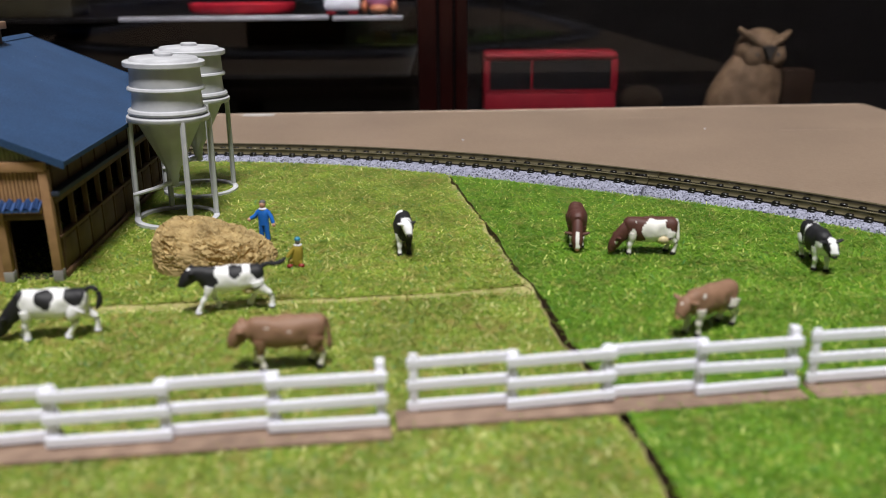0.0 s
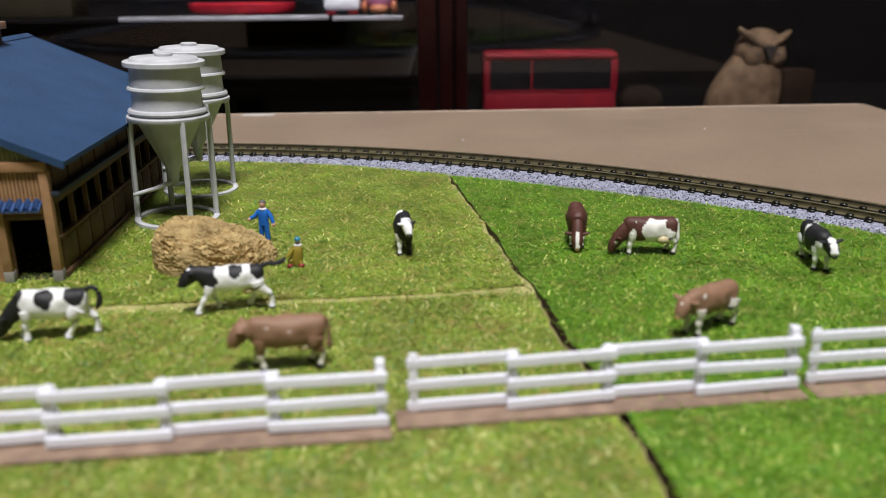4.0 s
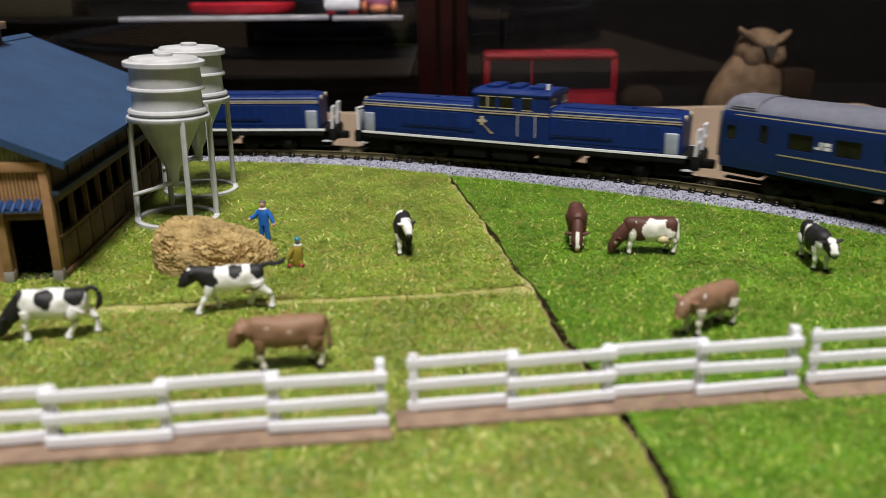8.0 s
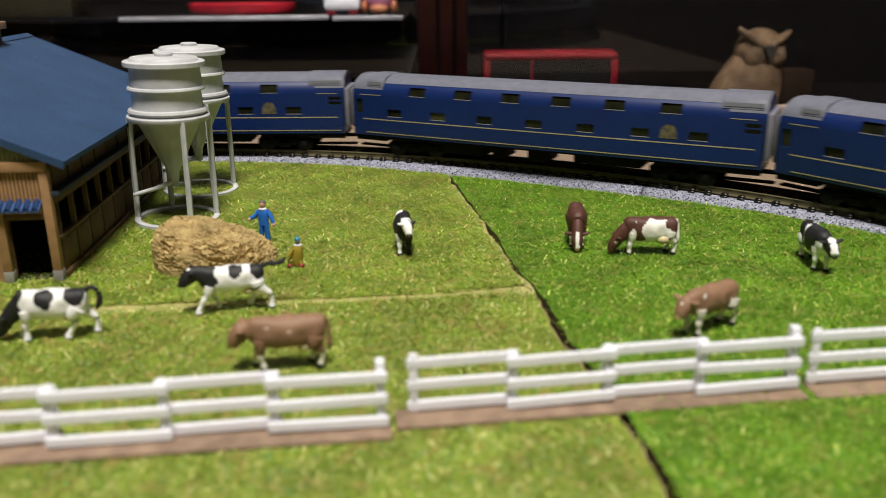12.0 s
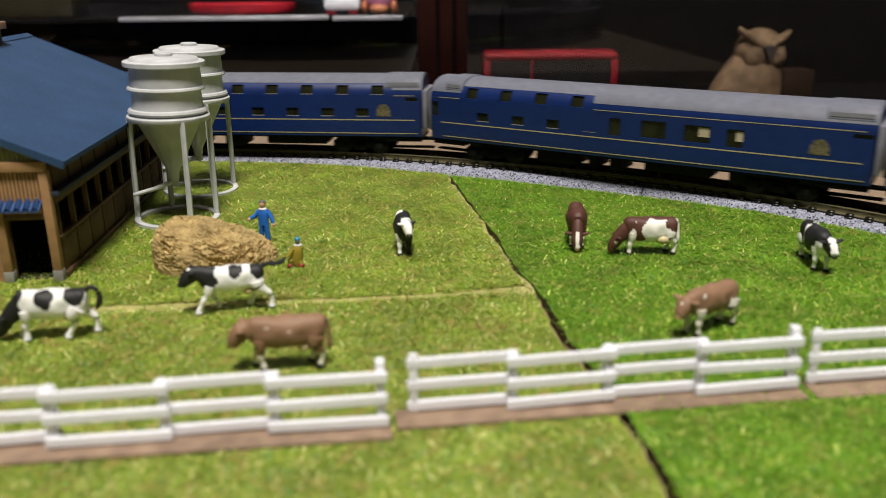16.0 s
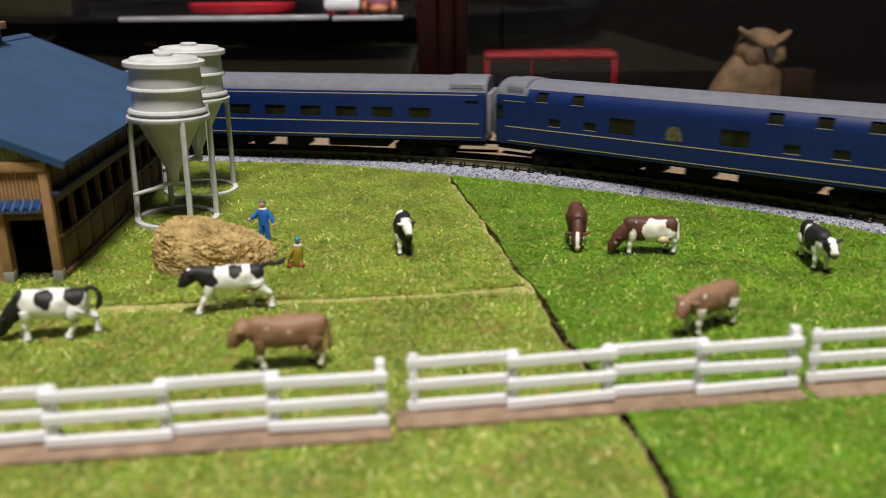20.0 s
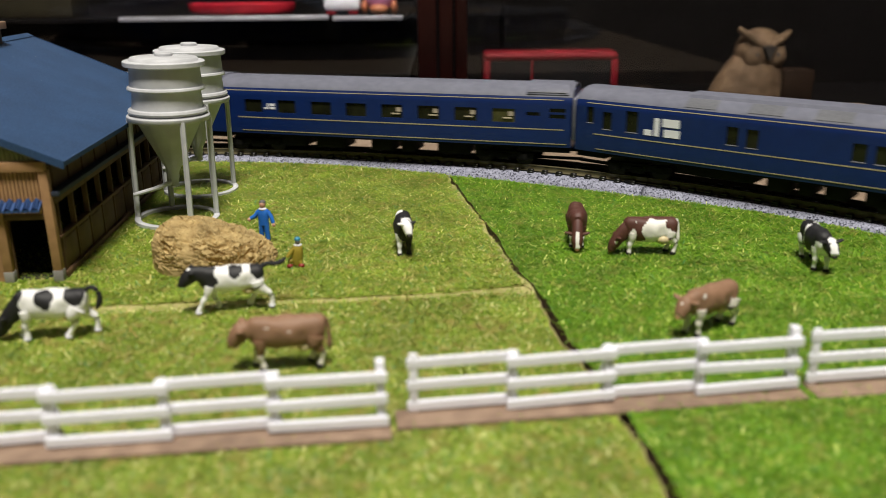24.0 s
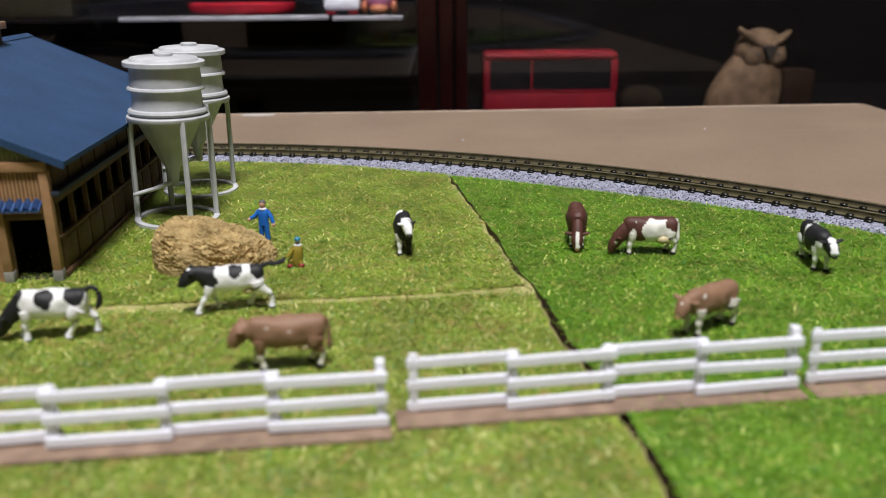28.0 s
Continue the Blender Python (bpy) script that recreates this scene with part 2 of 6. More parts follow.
def blades(poly, z, per_mm2, seed, length=(0.6, 1.5), keep_out=()):
    """Short flock fibres strewn over a polygon, as thin leaning triangles."""
    rng = np.random.default_rng(seed)
    p = np.array(poly)
    lo, hi = p.min(0), p.max(0)
    n = int((hi[0] - lo[0]) * (hi[1] - lo[1]) * per_mm2)
    x, y = rng.uniform(lo[0], hi[0], n), rng.uniform(lo[1], hi[1], n)
    ok = inside(poly, x, y)
    sx_at = np.interp(y, [q[1] for q in SEAM_R[::-1]], [q[0] for q in SEAM_R[::-1]])
    gap = np.interp(y, [q[1] for q in SEAM_L[::-1]], [b[0] - a[0] for a, b in zip(SEAM_L[::-1], SEAM_R[::-1])])
    torn = 0.9 + 0.7 * np.sin(y * 0.4) * np.sin(y * 0.13)
    ok &= (x < sx_at - gap - torn) | ((x < sx_at - gap - 0.3) & (rng.random(n) < 0.25)) | (x > sx_at + 0.2)
    # few fibres hold on the bare paper before the cross joint
    ye = np.interp(x, [q[0] for q in EDGE], [q[1] for q in EDGE])
    ok &= (x > sx_at - gap) | (y > ye - 0.1) | (y < ye - 0.1 - band_at(x) * rng.uniform(0.75, 1.1, n)) | (rng.random(n) < 0.30)
    for cx, cy, r in keep_out:
        ok &= (x - cx) ** 2 + (y - cy) ** 2 > r * r
    x, y = x[ok], y[ok]
    n = len(x)
    az, tilt = rng.uniform(0, 2 * np.pi, n), rng.uniform(0.0, 0.45, n)
    ln, wd = rng.uniform(*length, n), rng.uniform(0.08, 0.15, n)
    big = rng.random(n) < 0.07
    ln, wd = np.where(big, ln * 1.6, ln), np.where(big, wd * 1.4, wd)
    dx, dy, dz = np.cos(az) * np.cos(tilt) * ln, np.sin(az) * np.cos(tilt) * ln, np.sin(tilt) * ln
    sx, sy = -np.sin(az) * wd, np.cos(az) * wd
    z0 = z + rng.uniform(0.0, 0.16, n)
    v = np.empty((n, 4, 3))
    v[:, 0] = np.stack([x - sx, y - sy, z0], 1)
    v[:, 1] = np.stack([x + sx, y + sy, z0], 1)
    v[:, 2] = np.stack([x + dx + sx * 0.6, y + dy + sy * 0.6, z0 + dz], 1)
    v[:, 3] = np.stack([x + dx - sx * 0.6, y + dy - sy * 0.6, z0 + dz], 1)
    me = bpy.data.meshes.new("flock")
    me.vertices.add(4 * n)
    me.vertices.foreach_set("co", (v * MM).ravel())
    me.loops.add(4 * n)
    me.loops.foreach_set("vertex_index", np.arange(4 * n))
    me.polygons.add(n)
    me.polygons.foreach_set("loop_start", np.arange(0, 4 * n, 4))
    me.update(calc_edges=True)
    return me


def flock_material(name, stops, straw):
    m, b, r = ramp_by_random(name, stops, rough=0.55)
    n, l = m.node_tree.nodes, m.node_tree.links
    co = n.new("ShaderNodeTexCoord")
    w = n.new("ShaderNodeTexNoise")
    w.inputs["Scale"].default_value, w.inputs["Detail"].default_value = 75, 3
    l.new(co.outputs["Object"], w.inputs["Vector"])
    k = n.new("ShaderNodeMapRange")
    k.inputs["From Min"].default_value, k.inputs["From Max"].default_value = 0.3, 0.7
    k.inputs["To Min"].default_value, k.inputs["To Max"].default_value = 0.76, 1.24
    l.new(w.outputs["Fac"], k.inputs["Value"])
    x = n.new("ShaderNodeMix")
    x.data_type, x.blend_type = "RGBA", "MULTIPLY"
    x.inputs["Factor"].default_value = 1.0
    l.new(r.outputs["Color"], x.inputs["A"])
    l.new(k.outputs["Result"], x.inputs["B"])
    # patches where straw-coloured fibres gather
    w2 = n.new("ShaderNodeTexNoise")
    w2.inputs["Scale"].default_value, w2.inputs["Detail"].default_value = 330, 2
    l.new(co.outputs["Object"], w2.inputs["Vector"])
    k2 = n.new("ShaderNodeMapRange")
    k2.inputs["From Min"].default_value, k2.inputs["From Max"].default_value = 0.52, 0.72
    k2.inputs["To Max"].default_value = straw
    l.new(w2.outputs["Fac"], k2.inputs["Value"])
    y = n.new("ShaderNodeMix")
    y.data_type = "RGBA"
    l.new(k2.outputs["Result"], y.inputs["Factor"])
    l.new(x.outputs["Result"], y.inputs["A"])
    y.inputs["B"].default_value = (0.44, 0.34, 0.11, 1)
    l.new(y.outputs["Result"], b.inputs["Base Color"])
    # thin nylon fibres let some light through
    tr, mx = n.new("ShaderNodeBsdfTranslucent"), n.new("ShaderNodeMixShader")
    l.new(y.outputs["Result"], tr.inputs["Color"])
    mx.inputs[0].default_value = 0.3
    l.new(b.outputs[0], mx.inputs[1])
    l.new(tr.outputs[0], mx.inputs[2])
    l.new(mx.outputs[0], n["Material Output"].inputs["Surface"])
    return m


M_FLOCK_L = flock_material("flock_light", [(0.0, (0.177, 0.278, 0.0254)), (0.15, (0.209, 0.319, 0.0297)), (0.40, (0.253, 0.373, 0.036)), (0.66, (0.312, 0.426, 0.0487)), (0.80, (0.459, 0.473, 0.0902)), (0.87, (0.094, 0.296, 0.0955)), (0.92, (0.518, 0.378, 0.0955)), (0.955, (0.87, 0.852, 0.339))], 0.60)
M_FLOCK_F = flock_material("flock_straw", [(0.0, (0.184, 0.284, 0.0254)), (0.15, (0.219, 0.326, 0.0324)), (0.40, (0.248, 0.361, 0.0405)), (0.66, (0.299, 0.396, 0.0548)), (0.80, (0.45, 0.433, 0.0962)), (0.87, (0.104, 0.308, 0.111)), (0.92, (0.519, 0.355, 0.101)), (0.955, (0.854, 0.829, 0.365))], 0.72)
M_FLOCK_R = flock_material("flock_dark", [(0.0, (0.0994, 0.227, 0.00919)), (0.2, (0.124, 0.276, 0.012)), (0.50, (0.16, 0.335, 0.0166)), (0.74, (0.21, 0.389, 0.0239)), (0.86, (0.339, 0.467, 0.046)), (0.91, (0.0565, 0.263, 0.0644)), (0.95, (0.406, 0.37, 0.0644)), (0.968, (0.791, 0.861, 0.258))], 0.40)


def grass_mat(label, poly, z, m_top, m_side, m_blade, per, seed, keep_out=()):
    g = thing("grass_mat", label, "grass mat", (0, 0, 0), group="grass mats")
    part("backing", prism(poly, TABLE, z, m=0, mside=1), [m_top, m_side], g, smooth=False)
    me = blades(poly, z, per, seed, keep_out=keep_out)
    me.materials.append(m_blade)
    ob = new("flock", me)
    ob.parent = g
    tagged(ob, "short green and straw-coloured flock fibres", kind="stuff")
    return g


HAY = (-53.9, 187.3)
grass_mat("light yellow-green flocked grass mat behind the fence", BACK_L + [(-168, 305), (-168, 157)] + rough_line(EDGE, 4, 0.15, 5) + seam_back[::-1],
          GRASS, M_SOIL_L, M_MAT_PALE, M_FLOCK_L, 9.5, 11, [(HAY[0], HAY[1], 11.5)])
grass_mat("straw-tinted green flocked grass mat under the fence", [(18.6, 168.2)] + seam_front + [(-128, 72), (-168, 120), (-168, 156.6)] + [(x, y - 0.7) for x, y in EDGE],
          GRASS - 0.4, M_SOIL_L, M_MAT_SIDE, M_FLOCK_F, 9.0, 12)
grass_mat("darker green flocked grass mat beside the seam", SEAM_R[::-1] + BACK_R + [(152, 72)],
          GRASS - 0.1, M_SOIL_R, M_MAT_SIDE, M_FLOCK_R, 9.5, 13)

g = thing("mat_border", "pale torn paper border of the grass mats", "paper edge", (0, 0, 0))
xs = np.linspace(-96, 18.6, 60)
ye = np.interp(xs, [q[0] for q in EDGE], [q[1] for q in EDGE])
part("cross_strip", prism([(x, y - float(band_at(x)) - 0.7) for x, y in zip(xs, ye)] + [(x, y - 0.05) for x, y in list(zip(xs, ye))[::-1]], GRASS - 0.38, GRASS - 0.22), M_PAPER, g, smooth=False)
part("torn_edge", prism([(x - (1.4 + 0.5 * math.sin(y * 0.5)) * (1.0 if y > 166 else 0.15), y) for x, y in SEAM_L] + [(x - 0.02, y) for x, y in SEAM_L[::-1]], GRASS - 0.1, GRASS + 0.08), M_PAPER, g, smooth=False)
part("seam_strip", prism([(x + 0.02, y) for x, y in SEAM_L] + [(x - 0.02, y) for x, y in SEAM_R[::-1]], TABLE, TABLE + 0.6), M_SEAM, g, "base in the seam, darkened for its deep shade", smooth=False)

# ---- railway: an oval of curved and straight roadbed track ----
CX, CY, RAD = -111.35, -8.43, 315.3
STRAIGHT = 500.0
HALF = math.pi * RAD


def oval(s):
    """Point and heading on the centre line. s = RAD * angle on the far curve, clockwise seen from above."""
    total = 2 * HALF + 2 * STRAIGHT
    s = (s + HALF / 2) % total
    if s < HALF:
        a = s / RAD - math.pi / 2
        return Vector((CX + RAD * math.sin(a), CY + RAD * math.cos(a), 0)), -a
    s -= HALF
    if s < STRAIGHT:
        return Vector((CX + RAD, CY - s, 0)), -math.pi / 2
    s -= STRAIGHT
    if s < HALF:
        a = s / RAD + math.pi / 2
        return Vector((CX + RAD * math.sin(a), CY - STRAIGHT + RAD * math.cos(a), 0)), -a
    s -= HALF
    return Vector((CX - RAD, CY - STRAIGHT + s, 0)), -3 * math.pi / 2


def along(s0, s1, profile, step=5.0, bm=None, m=0):
    """A profile of (sideways, height) points, closed, drawn along the track; sideways is positive to the outside."""
    k = max(2, int(abs(s1 - s0) / step) + 1)
    rings = []
    for i in range(k):
        p, h = oval(s0 + (s1 - s0) * i / (k - 1))
        out = Vector((-math.sin(h), math.cos(h), 0))
        rings.append([(p.x + out.x * q, p.y + out.y * q, z) for q, z in profile])
    return loft(rings, bm, m)


BED = [(-12.6, TABLE), (12.6, TABLE), (8.6, -0.35), (-8.6, -0.35)]
SLEEP = 4.95


def rail_profile(c):
    return [(c - 0.75, 0.0), (c + 0.75, 0.0), (c + 0.75, 0.25), (c + 0.34, 0.4), (c + 0.34, 1.62), (c + 0.42, 1.7), (c + 0.42, 2.02), (c - 0.42, 2.02), (c - 0.42, 1.7), (c - 0.34, 1.62), (c - 0.34, 0.4), (c - 0.75, 0.25)]


def sleeper_mesh():
    bm = box(-1.0, 1.0, -7.2, 7.2, -0.6, 0.28, 0.14, seg=1)
    for c in (-4.7, 4.7):
        for d in (-1.35, 1.35):
            box(-0.95, 0.95, c + d - 0.75, c + d + 0.75, -0.1, 0.9, 0.2, bm, seg=1)
    return mesh_of("sleeper", bm, M_SLEEPER)


def track():
    me = sleeper_mesh()
    cuts = [-0.19, 0.596, 1.382]
    for a0, a1 in zip(cuts, cuts[1:]):
        s0, s1 = a0 * RAD, a1 * RAD
        t = thing("track_section", "curved model railway track on grey ballast roadbed", "track", (0, 0, 0), group="track sections")
        part("roadbed", along(s0 + 0.18, s1 - 0.18, BED), M_BALLAST, t, "speckled lavender-grey ballast", smooth=False)
        for c in (-4.7, 4.7):
            bm = along(s0 + 0.1, s1 - 0.1, rail_profile(c))
            for f in bm.faces:
                f.material_index = 1 if f.normal.z > 0.9 and f.calc_center_median().z > 1.9 else 0
            part("rail", bm, [M_RAIL, M_STEEL], t, smooth=False)
            for s, d in ((s0, 1), (s1, -1)):
                part("rail_joiner", along(s + 0.25 * d, s + 4.2 * d, [(c - 0.95, 0.0), (c + 0.95, 0.0), (c + 0.95, 0.3), (c + 0.4, 0.62), (c - 0.4, 0.62), (c - 0.95, 0.3)], 2), M_RAIL, t, "dull brass-grey rail joiner")
                # long chairs that hold the joint
                bm = bmesh.new()
                for e in (-1.2, 1.2):
                    along(s + 4.0 * d, s + 7.2 * d, [(c + e - 0.6, -0.1), (c + e + 0.6, -0.1), (c + e + 0.5, 0.8), (c + e - 0.5, 0.8)], 2, bm)
                part("joint_chair", bm, M_SLEEPER, t, "long black plastic joint chair", smooth=False)
        k = int((s1 - s0 - 5) / SLEEP)
        for i in range(k):
            s = s0 + 4.5 + (s1 - s0 - 9) * i / (k - 1)
            p, h = oval(s)
            share("sleeper", me, t, pose(p.x * MM, p.y * MM, 0, 0, 0, math.degrees(h)))
    # the rest of the loop, without sleepers
    t = thing("track_section", "rest of the oval of model railway track", "track", (0, 0, 0), group="track sections")
    s0, s1 = cuts[-1] * RAD, cuts[0] * RAD + 2 * HALF + 2 * STRAIGHT
    part("roadbed", along(s0 + 0.3, s1 - 0.3, BED, 12), M_BALLAST, t, smooth=False)
    for c in (-4.7, 4.7):
        part("rail", along(s0 + 0.3, s1 - 0.3, rail_profile(c), 12), M_STEEL, t, smooth=False)


# ---- silos ----
def silo(at, lean, turn):
    s = thing("feed_silo", "off-white plastic feed silo standing on four legs", "silo", at, group="feed silos", ry=lean, rz=0)
    s.matrix_basis = s.matrix_basis @ Matrix.Diagonal((0.948, 0.948, 0.994, 1))
    n = 48
    part("tank", lathe([(9.3, 28.4), (9.7, 29.2), (9.6, 31.5), (9.25, 35.6), (9.7, 36.3), (9.65, 38.5), (9.35, 42.2)], n), M_SILO, s)
    part("hopper", lathe([(1.2, 11.2), (1.5, 12.0), (1.6, 13.5), (9.2, 28.0), (9.3, 28.6)], 10), M_SILO, s)
    part("outlet", lathe([(0.9, 9.6), (1.25, 9.7), (1.25, 11.6), (1.0, 11.7)], 16), M_SILO, s)
    part("chute", tube([(0.2, -0.3, 11.0), (-5.0, -2.4, 9.2), (-10.6, -4.6, 7.9)], [0.7, 0.6, 0.55], 8), M_SILO, s)
    part("lid", lathe([(9.0, 41.8), (10.7, 42.0), (10.95, 42.2), (10.95, 43.2), (10.7, 43.4), (9.4, 43.42), (9.3, 43.45), (8.95, 44.15), (8.7, 44.28), (3.4, 44.5), (0.3, 44.52)], n), M_SILO, s)
    part("lid_cap", lathe([(2.5, 44.3), (2.5, 45.1), (2.25, 45.4), (0.3, 45.45)], 28), M_SILO, s)
    part("hoop", lathe([(9.2, 35.8), (10.3, 35.9), (10.5, 36.3), (10.3, 36.8), (9.2, 37.1)], n), M_SILO, s)
    part("hoop", lathe([(9.2, 29.7), (10.5, 29.9), (10.8, 30.4), (10.5, 31.0), (9.2, 31.3)], n), M_SILO, s)
    part("leg_ring", lathe([(9.3, 27.9), (11.0, 27.9), (11.3, 28.3), (11.3, 29.1), (11.0, 29.4), (9.3, 29.5)], n), M_SILO, s)
    # a foot ring, hollow
    ring = []
    for i in range(n):
        a = 2 * math.pi * i / n
        ring.append([(r * math.cos(a), r * math.sin(a), z) for r, z in ((10.2, 0.0), (11.9, 0.0), (11.9, 0.9), (11.6, 1.1), (10.5, 1.1), (10.2, 0.9))])
    bm = bmesh.new()
    vs = [[bm.verts.new(p) for p in r] for r in ring]
    for i in range(n):
        a, b = vs[i], vs[(i + 1) % n]
        for j in range(6):
            bm.faces.new((a[j], a[(j + 1) % 6], b[(j + 1) % 6], b[j])).smooth = True
    part("foot_ring", bm, M_SILO, s)
    for a in turn:
        c, d = math.cos(radians(a)), math.sin(radians(a))
        part("leg", tube([(10.75 * c, 10.75 * d, 28.4), (10.9 * c, 10.9 * d, 14), (11.05 * c, 11.05 * d, 0.5)], [0.8, 0.82, 0.84], 6), M_SILO, s)
    return s


silo((-73.3, 222.4, GRASS), 1.3, (190, 306, 18, 115))
silo((-75.5, 254.6, GRASS), 0.8, (200, 306, 32, 130))


# ---- barn ----
def barn():
    b = thing("barn", "ochre wooden cattle barn with a matt blue roof", "barn", (-84.2, 174, GRASS), 4.0)
    xr, xl, y0, y1 = 0.0, -81.0, 0.0, 101.0
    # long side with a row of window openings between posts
    # dark wood from plinth to upper wall paints the shade under the eave
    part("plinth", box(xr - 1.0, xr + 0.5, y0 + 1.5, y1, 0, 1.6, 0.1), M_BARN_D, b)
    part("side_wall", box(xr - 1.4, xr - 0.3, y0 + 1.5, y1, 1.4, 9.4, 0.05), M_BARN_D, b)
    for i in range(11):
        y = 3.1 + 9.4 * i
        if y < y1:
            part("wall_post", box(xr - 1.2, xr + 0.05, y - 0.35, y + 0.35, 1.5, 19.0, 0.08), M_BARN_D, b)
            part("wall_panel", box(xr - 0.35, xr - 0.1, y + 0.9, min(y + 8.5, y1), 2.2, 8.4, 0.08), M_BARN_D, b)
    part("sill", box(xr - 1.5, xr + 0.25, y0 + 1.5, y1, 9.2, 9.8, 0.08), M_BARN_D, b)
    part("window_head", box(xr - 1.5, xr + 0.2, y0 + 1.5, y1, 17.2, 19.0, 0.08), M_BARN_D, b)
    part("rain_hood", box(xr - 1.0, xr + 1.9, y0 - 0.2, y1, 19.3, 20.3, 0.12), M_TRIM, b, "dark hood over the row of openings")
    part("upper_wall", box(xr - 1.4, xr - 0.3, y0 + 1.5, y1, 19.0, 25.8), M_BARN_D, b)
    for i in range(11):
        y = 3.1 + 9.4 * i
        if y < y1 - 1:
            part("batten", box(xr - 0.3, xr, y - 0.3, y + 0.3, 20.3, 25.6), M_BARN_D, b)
    # inner surfaces painted near-black so the openings read as unlit
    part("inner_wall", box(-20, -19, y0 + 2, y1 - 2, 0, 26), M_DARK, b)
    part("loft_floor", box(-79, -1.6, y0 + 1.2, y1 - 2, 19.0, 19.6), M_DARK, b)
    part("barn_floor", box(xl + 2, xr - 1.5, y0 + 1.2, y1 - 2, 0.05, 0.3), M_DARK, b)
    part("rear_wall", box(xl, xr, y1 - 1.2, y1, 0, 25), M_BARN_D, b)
    part("far_side_wall", box(xl, xl + 1.2, y0, y1, 0, 25), M_BARN_D, b)
    # gable front: posts, tie beam, boarded band, doorways
    for x in (-0.7, -11.2, -24, -40.5, -57, -70, -80.3):
        p = part("front_post", box(x - 0.95, x + 0.95, y0 - 0.9, y0 + 0.9, 2.6, 25.0, 0.12), M_BARN, b)
        part("post_base", box(x - 1.05, x + 1.05, y0 - 1.0, y0 + 1.0, 0, 2.7, 0.1), M_PLINTH, p, "grey stone base of the post")
    part("tie_beam", box(xl, xr, y0 - 1.2, y0 + 0.4, 25.0, 27.2, 0.12), M_BARN, b)
    part("board_backing", box(xl, xr - 1, y0 + 0.1, y0 + 0.9, 15.4, 25.1), M_BARN, b)
    x = xr - 2.0
    for i in range(28):
        part("board", box(x - 0.75, x - 0.07, y0 - 0.35, y0 + 0.15, 15.4, 25.0, 0.06, seg=1), M_BARN, b)
        x -= 0.82
    part("lower_board_wall", box(-23.2, -12.1, y0 - 0.1, y0 + 0.7, 0.0, 15.4), M_BARN, b)
    part("lower_board_wall", box(xl, -43, y0 - 0.1, y0 + 0.7, 0.0, 15.4), M_BARN, b)
    part("lintel", box(-11.0, -1.6, y0 - 0.5, y0 + 0.8, 14.3, 15.5, 0.1), M_BARN_D, b)
    part("sliding_door", box(-11.9, -10.0, y0 + 0.9, y0 + 1.6, 0.1, 14.4, 0.08), M_BARN_D, b, "brown edge of the open sliding door")
    # tiled porch roof
    for cx0, cx1 in ((-22.5, -1.9), (-57, -27)):
        pr = part("porch_roof", loft([[(x, y0 + 0.2, 18.6), (x, y0 - 2.4, 17.0), (x, y0 - 2.4, 16.5), (x, y0 + 0.2, 17.8)] for x in (cx0, cx1)]), M_TILE, b, "small blue tiled porch roof")
        nx = int((cx1 - cx0) / 1.75)
        for i in range(nx):
            for j in range(2):
                ya, za = y0 - 0.1 - 1.2 * j, 18.7 - 0.8 * j
                xa = cx0 + (cx1 - cx0) * (i + 0.14) / nx
                xb = cx0 + (cx1 - cx0) * (i + 0.86) / nx
                bm = loft([[(xa + (xb - xa) * k / 5, ya - 1.3 * q, za - 0.85 * q + 0.55 * math.sin(math.pi * k / 5)) for k in range(6)] for q in (0, 1)], closed=False)
                bmesh.ops.solidify(bm, geom=bm.faces[:], thickness=0.25)
                part("tile", bm, M_TILE, pr)
    # gable cladding and roof
    xe, xm = 4.4, -40.5
    sl = 0.432
    ze, zm = 27.2, 27.2 + (xe - xm) * sl
    yf, yb = -2.0, 104.0
    part("gable_board", loft([[(xr, y, 27.0), (xl, y, 27.0), (xm, y, 27.0 + (xr - xm) * sl - 1.2)] for y in (y0 - 0.2, y0 + 0.6)]), M_GABLE, b, "olive corrugated gable cladding")
    x = xr - 1.5
    for i in range(40):
        part("gable_rib", box(x - 0.3, x + 0.3, y0 - 0.55, y0 - 0.15, 27.1, 27.0 + (xr - x) * sl - 0.6, 0.1, seg=1), M_GABLE, b)
        x -= 0.95
    for sgn in (1, -1):
        w = xe - xm

        def q(u, d):
            return xm + sgn * u, zm - u * sl - d
        rings = [[(q(u, d)[0], y, q(u, d)[1]) for u, d in ((0, 0), (w, 0), (w, 0.9), (0, 0.9))] for y in (yf, yb)]
        rf = part("roof_slope", loft(rings if sgn > 0 else rings[::-1]), M_ROOF, b, "matt blue roof slope")
        for y in (yf - 0.25, yb):
            part("barge_board", loft([[(q(u, d)[0], yy, q(u, d)[1]) for u, d in ((0, -0.25), (w + 0.2, -0.25), (w + 0.2, 1.5), (0, 1.5))] for yy in (y, y + 0.25)]), M_ROOF, rf)
        part("eave_board", box(xm + sgn * w - 0.1, xm + sgn * w + 0.25, yf, yb, ze - 1.0, ze + 0.05), M_ROOF, rf)
    part("ridge_cap", loft([[(xm - 1.8, y, zm - 0.5), (xm, y, zm + 0.55), (xm + 1.8, y, zm - 0.5), (xm, y, zm - 1.2)] for y in (yf, yb)]), M_ROOF, b)
    rnd = random.Random(21)
    bm = bmesh.new()
    for _ in range(9):
        u, y, r = rnd.uniform(2, xe - xm - 1), rnd.uniform(0, 100), rnd.uniform(0.06, 0.14)
        ball((xm + u, y, zm - u * sl + 0.02), (r, r * rnd.uniform(0.8, 1.8), 0.05), bm, 0, 6, 4)
